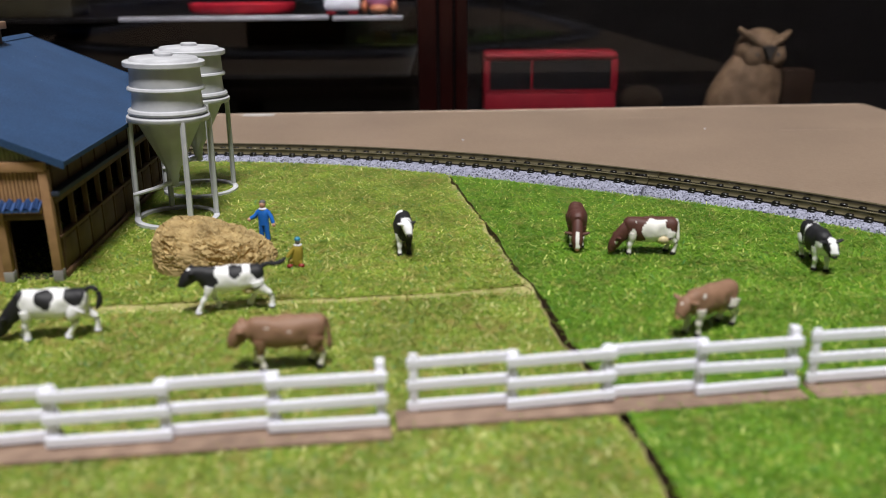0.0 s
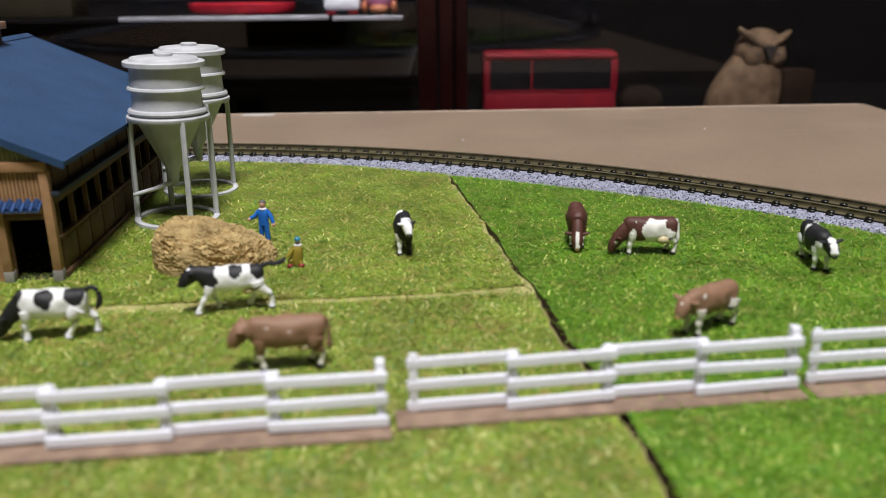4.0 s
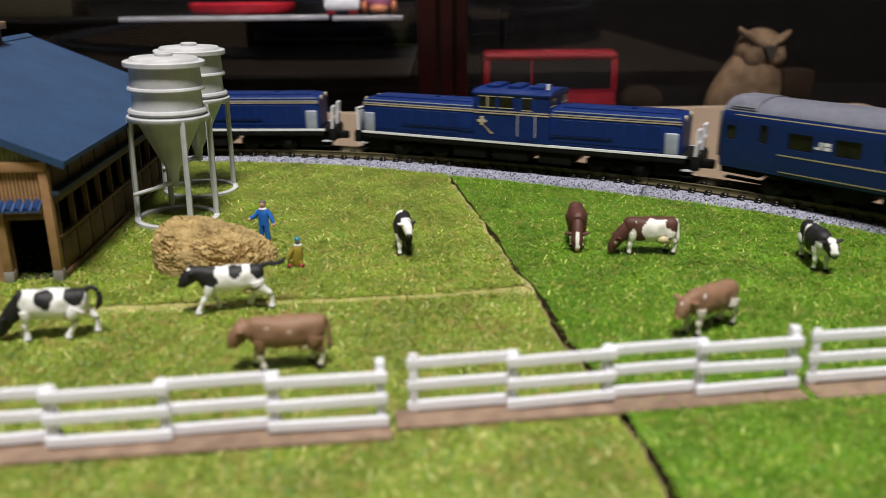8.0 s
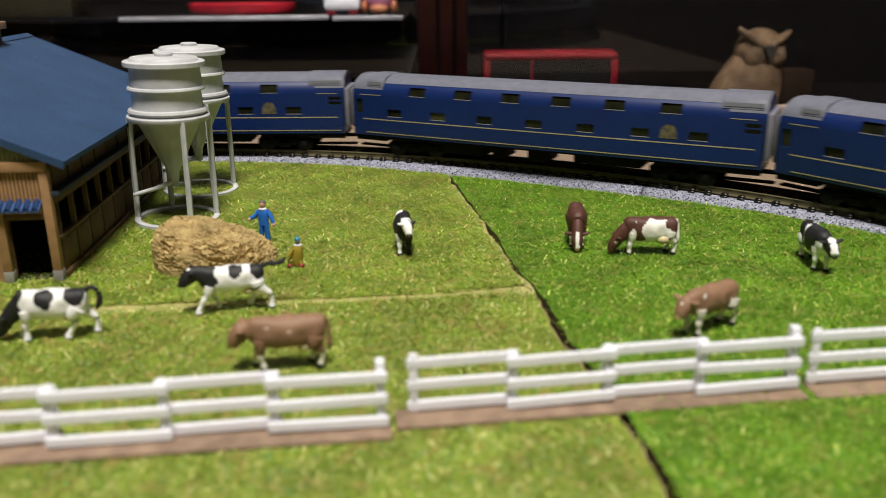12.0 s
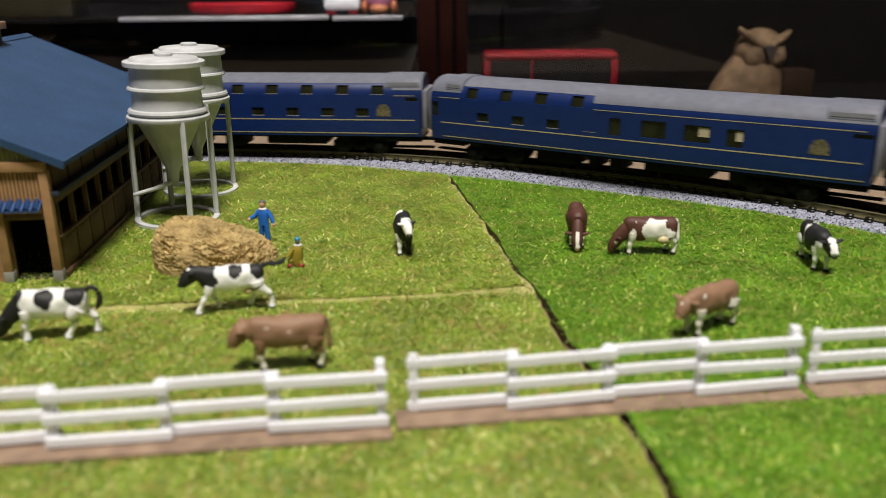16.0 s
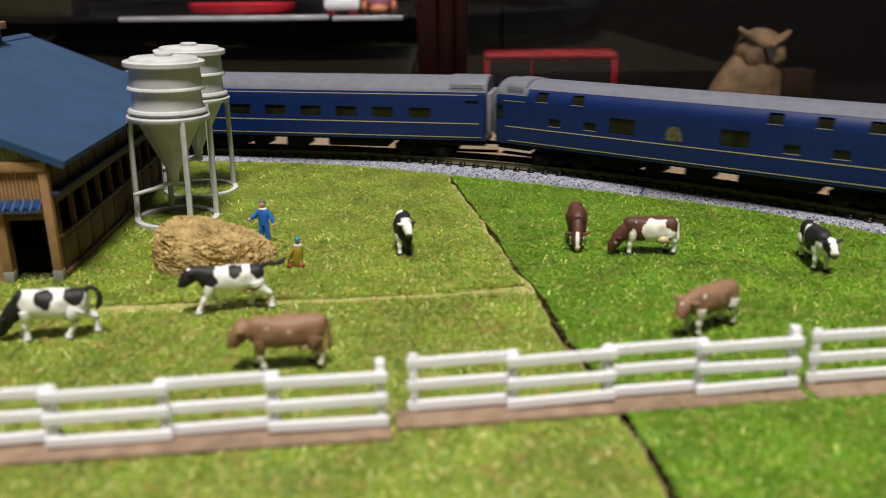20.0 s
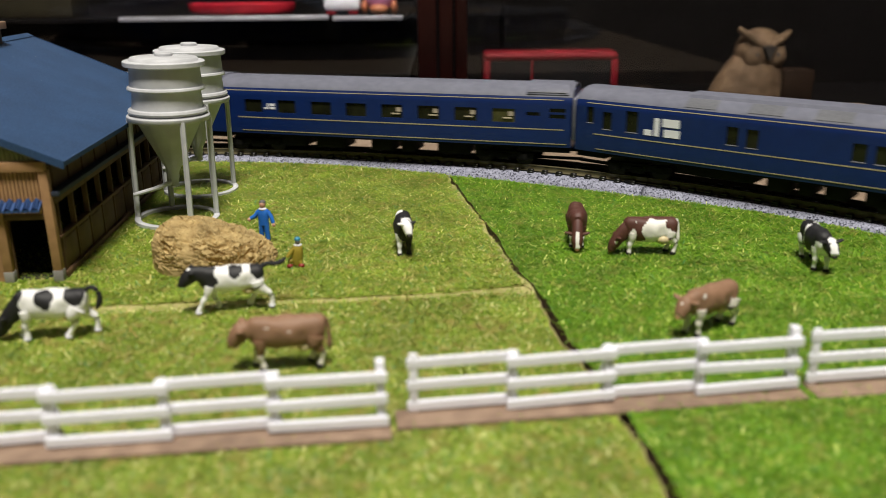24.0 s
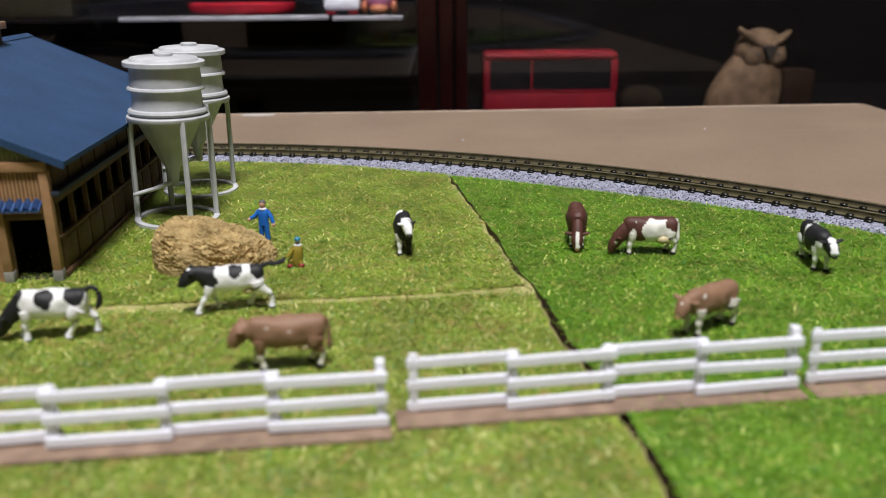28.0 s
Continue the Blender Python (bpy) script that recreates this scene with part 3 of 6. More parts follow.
    part("roof_dust", bm, mat("pale_lint", (0.30, 0.33, 0.40), (0.4, 0.42, 0.48), 300, 0.9), b, "pale specks of dust on the roof")
    v = part("roof_vent", box(xm - 3, xm + 3, 60, 78, zm - 1, zm + 3.4, 0.2), M_BARN_D, b, "wooden ridge ventilator with a tan cap")
    part("vent_cap", box(xm - 4.2, xm + 4.2, 58.5, 79.5, zm + 3.3, zm + 5.4, 0.3), mat("tan_cap", (0.42, 0.26, 0.16), (0.48, 0.3, 0.19), 300, 0.6), v)


barn()


# ---- dung heap ----
def heap():
    bm = bmesh.new()
    nu, nv = 250, 120
    rings = []
    for j in range(nv + 1):
        f = j / nv
        row = []
        for i in range(nu):
            a = 2 * math.pi * i / nu
            # steep rim at one side, a broad crown that falls away to the other
            r = math.sin(min(1.0, f) * math.pi / 2) ** 0.85
            h = math.cos(f * math.pi / 2) ** 0.62
            x, y = 14.6 * r * math.cos(a), (10.6 if math.sin(a) > 0 else 13.2) * r * math.sin(a)
            out = 1 + 0.07 * noise.noise(Vector((math.cos(a) * 1.7, math.sin(a) * 1.7, 3.1)))
            z = 8.7 * h * (1 + 0.04 * math.sin(a) * r - 0.50 * math.cos(a) * r)
            p = Vector((x, y, z))
            # a lumpy crust, broken by deep short crevices that gather in patches
            dd = 0.55 * noise.noise(p * 0.22) + 0.30 * noise.noise(p * 0.6 + Vector((4, 0, 1))) + 0.10 * noise.noise(p * 2.6)
            w = Vector((noise.noise(p * 0.5), noise.noise(p * 0.5 + Vector((9, 2, 4))), 0)) * 0.9
            q = Vector((x * 0.42, y * 0.55, z * 0.5)) + w
            groove = max(0.0, 1 - abs(noise.noise(q)) / 0.13)
            fine = max(0.0, 1 - abs(noise.noise(q * 2.3 + Vector((1, 7, 3)))) / 0.16)
            patch = min(1.0, max(0.0, 0.55 + 1.8 * noise.noise(p * 0.17 + Vector((2, 5, 8)))))
            dd -= (1.5 * groove + 1.0 * fine) * (0.15 + 0.85 * patch)
            k = min(1.0, f * 6) * (1.0 if f < 0.93 else (1 - f) / 0.07)
            nrm = Vector((x / 15.6, y / 12.3, h + 0.25)).normalized()
            q = Vector((x * out, y * out, max(0, z))) + nrm * dd * 1.1 * (0.35 + 0.65 * k)
            row.append((q.x, q.y, max(-0.3, q.z)))
        rings.append(row)
    loft(rings, bm)
    solid("manure_mound", bm, M_HAY, "ochre-brown rough heap of dung and straw", "heap", at=(HAY[0], HAY[1], GRASS))


heap()


# ---- fences ----
def fence_panel(x, y, turn, bays=4, n=15.55, lead=1.2):
    f = thing("fence_panel", "white plastic paddock fence panel on a brown base strip", "fence", (x, y, GRASS - 0.3), turn, group="fence panels")
    w = bays * n
    part("base_strip", box(-lead, w + 1.3, -4.6, 0.75, 0, 0.75, 0.12), M_STRIP, f, "flat brown base strip")
    for i in range(bays + 1):
        part("post", box(i * n - 0.65, i * n + 0.65, -0.4 if i == 0 else -1.3, 0.4, 0.6, 10.4 if i == 0 else (11.2 if i == bays else 9.95), 0.2), M_FENCE, f)
    rnd = random.Random(int(x * 10))
    for i in range(bays):
        d = -0.1 if i % 2 == 0 else -1.6
        for k, z in enumerate((9.0, 5.35, 1.85)):
            e0, e1 = rnd.uniform(-0.3, 0.1), rnd.uniform(-0.1, 0.3)
            a, b = i * n - 1.0, (i + 1) * n + 1.0
            t = 0.42
            hh = 0.78
            bm = loft([[(xx, d - t, z + e - hh), (xx, d + t, z + e - hh), (xx, d + t, z + e + hh), (xx, d - t, z + e + hh)] for xx, e in ((a, e0), (b, e1))])
            bmesh.ops.bevel(bm, geom=list(bm.edges), offset=0.15, segments=2, affect="EDGES")
            part("rail", bm, M_FENCE, f)


fence_panel(-4.7, 113.6, 7.0, n=15.1, lead=2.9)
fence_panel(-71.3, 103.95, 6.1)
fence_panel(59.3, 121.25, 6.6)

# a few pale crumbs of dust on the table
rnd = random.Random(8)
for cx, cy in ((9.0, 352), (118, 372)):
    solid("dust_crumb", ball((0, 0, 0.3), (rnd.uniform(0.4, 0.8), rnd.uniform(0.3, 0.6), 0.3), None, 0, 8, 5), M_WHITE_PL, "tiny pale crumb of dust on the table", "crumb", at=(cx, cy, TABLE), group="crumbs on the table")


# ---- cattle ----
def coat_material(name, dark, light, rough=0.62):
    m = bpy.data.materials.new(name)
    m.use_nodes = True
    n, l = m.node_tree.nodes, m.node_tree.links
    b = n["Principled BSDF"]
    b.inputs["Roughness"].default_value = rough
    at = n.new("ShaderNodeAttribute")
    at.attribute_name = "coat"
    r = n.new("ShaderNodeValToRGB")
    r.color_ramp.elements[0].position, r.color_ramp.elements[1].position = 0.42, 0.58
    r.color_ramp.elements[0].color, r.color_ramp.elements[1].color = (*light, 1), (*dark, 1)
    l.new(at.outputs["Fac"], r.inputs["Fac"])
    co = n.new("ShaderNodeTexCoord")
    w = n.new("ShaderNodeTexNoise")
    w.inputs["Scale"].default_value, w.inputs["Detail"].default_value = 450, 3
    l.new(co.outputs["Object"], w.inputs["Vector"])
    k = n.new("ShaderNodeMapRange")
    k.inputs["To Min"].default_value, k.inputs["To Max"].default_value = 0.8, 1.2
    l.new(w.outputs["Fac"], k.inputs["Value"])
    x = n.new("ShaderNodeMix")
    x.data_type, x.blend_type = "RGBA", "MULTIPLY"
    x.inputs["Factor"].default_value = 1.0
    l.new(r.outputs["Color"], x.inputs["A"])
    l.new(k.outputs["Result"], x.inputs["B"])
    l.new(x.outputs["Result"], b.inputs["Base Color"])
    return m


M_BW = coat_material("black_white_coat", (0.010, 0.010, 0.012), (0.86, 0.86, 0.86))
M_RW = coat_material("brown_white_coat", (0.085, 0.028, 0.019), (0.82, 0.80, 0.75))
M_TAN = coat_material("tan_coat", (0.25, 0.14, 0.083), (0.74, 0.70, 0.64))
M_HOOF = mat("hoof_paint", (0.012, 0.011, 0.010), (0.02, 0.018, 0.016), 500, 0.5)
M_UDDER = mat("udder_paint", (0.62, 0.52, 0.30), (0.68, 0.57, 0.34), 500, 0.5)
M_NOSE = mat("muzzle_paint", (0.45, 0.22, 0.12), (0.5, 0.27, 0.16), 500, 0.5)


def spline(rows, k):
    """Evenly refined rows of numbers, by Catmull-Rom."""
    r = [np.array(q, float) for q in rows]
    r = [2 * r[0] - r[1]] + r + [2 * r[-1] - r[-2]]
    out = []
    for i in range(1, len(r) - 2):
        for j in range(k):
            t = j / k
            a, b, c, d = r[i - 1], r[i], r[i + 1], r[i + 2]
            out.append(0.5 * (2 * b + (c - a) * t + (2 * a - 5 * b + 4 * c - d) * t * t + (3 * b - a - 3 * c + d) * t ** 3))
    return out + [r[-2]]


def skin(rows, n=26, power=2.3, k=5):
    """Rows of x, y, z, half-width, half-height, lean of the ring forward."""
    rings = []
    for x, y, z, w, h, q in spline(rows, k):
        w, h = max(w, 0.05), max(h, 0.05)
        ring = []
        for i in range(n):
            a = 2 * math.pi * i / n
            c, s = math.cos(a), math.sin(a)
            cy, cz = w * math.copysign(abs(c) ** (2 / power), c), h * math.copysign(abs(s) ** (2 / power), s)
            ring.append((x - cz * math.sin(q), y + cy, z + cz * math.cos(q)))
        rings.append(ring)
    return loft(rings)


def coat(ob, blotches, base):
    """Fills the coat attribute: 1 is the dark colour. Blotches: centre, radii, value."""
    me = ob.data
    a = me.color_attributes.new("coat", "FLOAT_COLOR", "POINT")
    vals = []
    for v in me.vertices:
        p = v.co * 1000
        wob = 0.22 * noise.noise(p * 0.7 + Vector((base * 7, 3, 1)))
        f = base
        for c, r, val in blotches:
            d = math.sqrt(sum(((p[i] - c[i]) / r[i]) ** 2 for i in range(3))) + wob
            k = min(1.0, max(0.0, (1.06 - d) / 0.12))
            f = f * (1 - k) + val * k
        vals.extend((f, f, f, 1))
    a.data.foreach_set("color", vals)


def lumpy(bm):
    for v in bm.verts:
        n = Vector((0, v.co.y, v.co.z - 5.6)).normalized()
        v.co += n * (0.28 * noise.noise(v.co * 0.55 + Vector((3, 1, 7))) + 0.10 * noise.noise(v.co * 1.6))
        # hollow flank before the hip
        v.co += n * -0.30 * math.exp(-((v.co.x + 2.4) / 1.1) ** 2 - ((v.co.z - 5.6) / 1.6) ** 2)
    return bm


def cow(at, yaw, label, m, base, blotches, graze, swing=(0, 0, 0, 0), tail="down", size=1.05, headturn=0.0, blaze=0.0, headmarks=(), headbase=1.0, legtone=(0, 0, 0, 0), girth=1.0, hoof=None, ears=(1, 1), udder=1.0, headsize=1.0, reach=0.88, group="cows"):
    hoof = hoof or M_HOOF
    c = thing("cow_figurine", label, "cow figurine", (at[0], at[1], at[2] if len(at) > 2 else GRASS + 0.25), yaw, group=group)
    c.matrix_basis = c.matrix_basis @ Matrix.Diagonal((size, size, size, 1))
    body = part("body", lumpy(skin([(x, y, z + h * (1 - girth) * 0.8, w * girth, h * girth, q) for x, y, z, w, h, q in ((-6.2, 0, 6.4, 0.4, 0.6, 0), (-6.0, 0, 6.2, 1.4, 1.75, 0), (-5.0, 0, 5.95, 1.95, 2.4, 0), (-3.0, 0, 5.7, 2.1, 2.65, 0), (-0.5, 0, 5.5, 2.4, 2.85, 0), (1.8, 0, 5.6, 2.25, 2.8, 0),
                              (3.6, 0, 5.8, 1.95, 2.65, 0), (4.8, 0, 6.1, 1.5, 2.25, 0), (5.6, 0, 6.4, 0.8, 1.4, 0))])), m, c)
    blotches = [((q[0], q[1], q[2] - 0.6), (r[0], r[1], r[2] * 1.12), v) for q, r, v in blotches]
    coat(body, blotches, base)
    t = headturn
    ct, st = math.cos(radians(t)), math.sin(radians(t))

    def hp(u, z, w, h, q):
        # the head end swings sideways
        f = max(0.0, (u - 4.0)) * reach
        k = 1.12 * headsize if u > 6.3 else 1.06
        return (4.0 + f * ct if u > 4 else u, f * st, z, w * k, h * k, q)
    if graze == 2:
        rows = [hp(3.3, 6.3, 1.3, 2.0, -0.2), hp(5.1, 5.5, 1.2, 1.7, -0.5), hp(6.5, 4.2, 1.05, 1.35, -0.8), hp(7.4, 3.3, 1.05, 1.15, -1.0), hp(8.1, 2.25, 1.05, 1.05, -1.1), hp(8.6, 1.35, 0.82, 0.82, -1.15), hp(8.85, 0.85, 0.72, 0.66, -1.2), hp(8.95, 0.55, 0.25, 0.3, -1.2)]
    elif graze == 1:
        rows = [hp(3.2, 6.3, 1.35, 2.0, 0), hp(4.9, 6.4, 1.25, 1.7, 0), hp(6.1, 6.4, 1.1, 1.35, -0.1), hp(7.0, 6.2, 1.15, 1.2, -0.4), hp(7.9, 5.5, 1.05, 1.05, -0.7), hp(8.6, 4.7, 0.85, 0.85, -0.8), hp(8.9, 4.35, 0.75, 0.7, -0.8), hp(9.05, 4.15, 0.25, 0.3, -0.8)]
    else:
        rows = [hp(3.2, 6.4, 1.35, 2.0, 0.1), hp(4.9, 6.9, 1.25, 1.7, 0.2), hp(6.2, 7.4, 1.1, 1.35, 0.1), hp(7.2, 7.3, 1.15, 1.2, -0.3), hp(8.2, 6.7, 1.05, 1.05, -0.5), hp(9.1, 5.95, 0.85, 0.85, -0.55), hp(9.5, 5.6, 0.75, 0.7, -0.6), hp(9.65, 5.45, 0.25, 0.3, -0.6)]
    ear, tip = (rows[3][0], rows[3][1], rows[3][2] + 0.75), rows[6]
    if blaze:
        headmarks = list(headmarks) + [((r[0] - r[4] * 0.9 * math.sin(r[5]), r[1], r[2] + r[4] * 0.9 * math.cos(r[5])), (0.85, blaze, 0.85), 0) for r in rows[3:7]]
    head = part("head", skin(rows, 22, 2.2, 5), m, c)
    coat(head, headmarks, headbase)
    for s in (1, -1):
        x, y, z = ear
        bm = ball((0, 0, 0), (0.55 * headsize, 1.05 * headsize, 0.34))
        bmesh.ops.rotate(bm, verts=bm.verts, matrix=Euler((0.25 * s, 0, radians(t))).to_matrix())
        bmesh.ops.translate(bm, verts=bm.verts, vec=(x - s * 1.55 * headsize * st, y + s * 1.55 * headsize * ct, z))
        e = part("ear", bm, m, head)
        coat(e, (), float(ears[0 if s > 0 else 1]))
    part("muzzle", ball((tip[0] + 0.1 * ct, tip[1] + 0.1 * st, tip[2] - 0.1), (0.6, 0.66, 0.5)), M_NOSE if m is not M_BW else M_HOOF, head)
    for i, (x, y) in enumerate(((3.7, 1.1), (3.7, -1.1), (-4.7, 1.15), (-4.7, -1.15))):
        d = swing[i]
        rear = i > 1
        if rear:
            pts = [(x, y * 0.9, 5.2), (x + 0.25 * d + 0.35, y, 4.1), (x + 0.5 * d - 0.05, y, 3.2), (x + 0.65 * d - 0.6, y, 2.55), (x + 0.85 * d - 0.4, y, 1.5), (x + 0.95 * d - 0.1, y, 0.75), (x + d, y, 0.35)]
            rad = [1.4, 1.25, 0.88, 0.6, 0.44, 0.5, 0.5]
        else:
            pts = [(x, y * 0.9, 5.0), (x + 0.15 * d, y, 3.9), (x + 0.3 * d + 0.1, y, 3.0), (x + 0.5 * d + 0.22, y, 2.3), (x + 0.75 * d + 0.1, y, 1.4), (x + 0.95 * d, y, 0.75), (x + d, y, 0.35)]
            rad = [1.1, 0.9, 0.6, 0.6, 0.41, 0.5, 0.5]
        lg = part("leg", tube([tuple(q) for q in spline(pts, 3)], [float(q[0]) for q in spline([(r, 0) for r in rad], 3)], 12), m, c)
        coat(lg, [((x, y, 4.8), (2.4, 2.4, 4.2 if legtone[i] > 1 else 2.2), 1.0)] if legtone[i] else (), 0.0)
        part("hoof", lathe([(0.64, 0.0), (0.62, 0.35), (0.48, 0.62)], 10, at=(x + d + 0.08, y)), hoof, lg)
    if tail == "down":
        pts, rad = [(-5.9, 0, 7.6), (-6.4, 0, 7.0), (-6.6, 0.1, 5.2), (-6.6, 0.15, 3.4), (-6.6, 0.15, 2.3)], [0.38, 0.32, 0.28, 0.45, 0.15]
    elif tail == "curl":
        pts, rad = [(-5.8, 0, 7.7), (-6.7, 0, 8.3), (-7.7, 0.1, 8.0), (-8.2, 0.2, 6.8), (-8.0, 0.3, 5.5), (-7.4, 0.3, 4.4)], [0.42, 0.42, 0.44, 0.48, 0.52, 0.22]
    else:
        pts, rad = [(-5.8, 0, 7.7), (-7.0, -0.1, 8.1), (-8.4, -0.2, 7.9), (-9.6, -0.2, 8.2), (-10.4, -0.2, 8.9)], [0.45, 0.46, 0.48, 0.55, 0.25]
    tl = part("tail", tube([tuple(q) for q in spline(pts, 4)], [float(q[0]) for q in spline([(r, 0) for r in rad], 4)], 8), m, c)
    coat(tl, (), 0.0 if m is M_RW else 1.0)
    part("udder", ball((-3.1, 0.9 if udder > 1.2 else 0, 3.3 if udder < 1.2 else 3.5), (1.25 * udder, 1.2 * udder, 0.85 * udder)), M_UDDER, c)
    return c


cow((-73.0, 143.9), 188, "black and white cow figurine grazing near the barn", M_BW, 0.0,
    [((7.0, 0, 7.5), (3.0, 4, 5.0), 1), ((0.3, 2.0, 8.4), (1.6, 2.2, 2.0), 1), ((-4.5, 1.2, 8.4), (1.7, 3, 1.8), 1), ((-0.5, -2, 7), (1.9, 2, 2), 1)],
    2, (0.3, 1.6, 2.0, -2.2), "curl", 1.1, girth=0.90, hoof=M_WHITE_PL, reach=0.95)
cow((-42.6, 156.7), 195, "black and white cow figurine walking past the heap", M_BW, 0.0,
    [((5.8, 0, 7.0), (3.4, 4, 4.8), 1), ((-0.9, 1.5, 9.0), (1.35, 2.2, 1.9), 1), ((-5.4, 0.5, 8.4), (1.8, 3, 1.9), 1), ((0.0, -2, 7), (2.0, 2, 2), 1)],
    0, (2.4, -1.2, -2.6, 1.2), "stream", 1.07, girth=0.88, hoof=M_WHITE_PL, headsize=1.08, headmarks=[((7.2, 0.4, 8.3), (0.5, 0.5, 0.45), 0)])
# the 0.45 blotches paint glossy highlights on the tan coat
cow((-27.0, 130.0), 189, "tan cow figurine standing behind the fence", M_TAN, 1.0, [((-0.6, 1.9, 7.2), (0.55, 0.5, 0.4), 0.45), ((2.6, 1.6, 7.8), (0.6, 0.5, 0.4), 0.45)],
    1, (-0.3, 0.8, -0.4, 0.9), "down", 1.12, legtone=(1, 1, 1, 1), girth=0.89, reach=0.8, headsize=1.18, udder=1.1, headmarks=[((8.4, 0, 4.4), (0.7, 0.9, 0.6), 0)])
cow((-9.5, 193.0), -86, "black and white cow figurine facing the fence, head turned", M_BW, 1.0,
    [((-4.6, -1.4, 8.4), (1.7, 1.5, 1.7), 0), ((2.4, 0.9, 8.6), (0.8, 1.6, 0.9), 0)],
    0, (-0.1, 0.9, 0.2, -0.4), "down", 1.02, headturn=20, headbase=0.0, headsize=0.9, reach=0.6, ears=(1, 0), legtone=(2, 0, 2, 2), headmarks=[((3.6, 0, 5.0), (2.2, 2.4, 2.0), 1)])
cow((33.0, 197.2), -97, "dark brown cow figurine grazing, facing the fence", M_RW, 1.0,
    [((0, 0, 3.4), (6, 2, 0.8), 0)], 2, (0.2, -0.3, 0.4, -0.2), "down", 1.08, blaze=0.5, reach=0.72, headsize=1.1, legtone=(1, 1, 1, 1))
cow((48.6, 188.3), 181, "brown and white cow figurine grazing on the dark grass", M_RW, 1.0,
    [((-0.5, 2.0, 6.4), (2.6, 2.2, 2.3), 0), ((-2.6, 2.0, 5.0), (3.2, 1.9, 1.7), 0), ((-2.3, 2.0, 7.4), (0.9, 1.9, 1.2), 0), ((3.9, 2.0, 5.0), (0.9, 1.3, 1.4), 0), ((3.2, 1.1, 8.2), (0.6, 0.6, 0.5), 0), ((-3.4, 1.0, 8.2), (0.5, 0.5, 0.45), 0), ((-6.3, 0, 7), (0.6, 1, 2.5), 0), ((0, 0, 3.4), (5, 2, 0.8), 0)],
    2, (0.7, 0.3, -0.8, 0.2), "down", 1.06, udder=1.35, headsize=1.05, headmarks=[((7.3, 0.9, 2.9), (0.5, 0.45, 0.5), 0)])
cow((84.3, 179.2), -96, "black and white cow figurine near the track", M_BW, 1.0,
    [((-1.6, -2.0, 7.4), (0.8, 1.6, 2.8), 0), ((-3.2, 1.2, 8.6), (1.1, 1.2, 0.9), 0), ((5.4, -0.8, 4.8), (1.6, 1.9, 2.2), 0), ((-6, 0, 5), (1.5, 2, 1), 0), ((0, 0, 3.4), (5, 2, 0.8), 0)],
    1, (0.9, 0.1, -0.2, 0.3), "down", 1.08, headturn=18, blaze=0.75, reach=0.78, headsize=1.12)
# the 0.4 blotch is a highlight painted on the shoulder
cow((49.4, 143.6), 214, "tan cow figurine with white legs behind the fence", M_TAN, 1.0,
    [((0, 0, 3.4), (5, 2, 0.9), 0), ((3.4, 1.4, 8.0), (0.6, 0.6, 0.5), 0.4)],
    1, (0.2, 0.9, -0.5, 0.3), "down", 1.06, girth=0.9, reach=0.8, headsize=1.1, headmarks=[((8.0, 0, 4.3), (0.8, 0.8, 0.8), 0), ((7.3, 0.2, 6.3), (0.6, 0.6, 0.7), 0)])


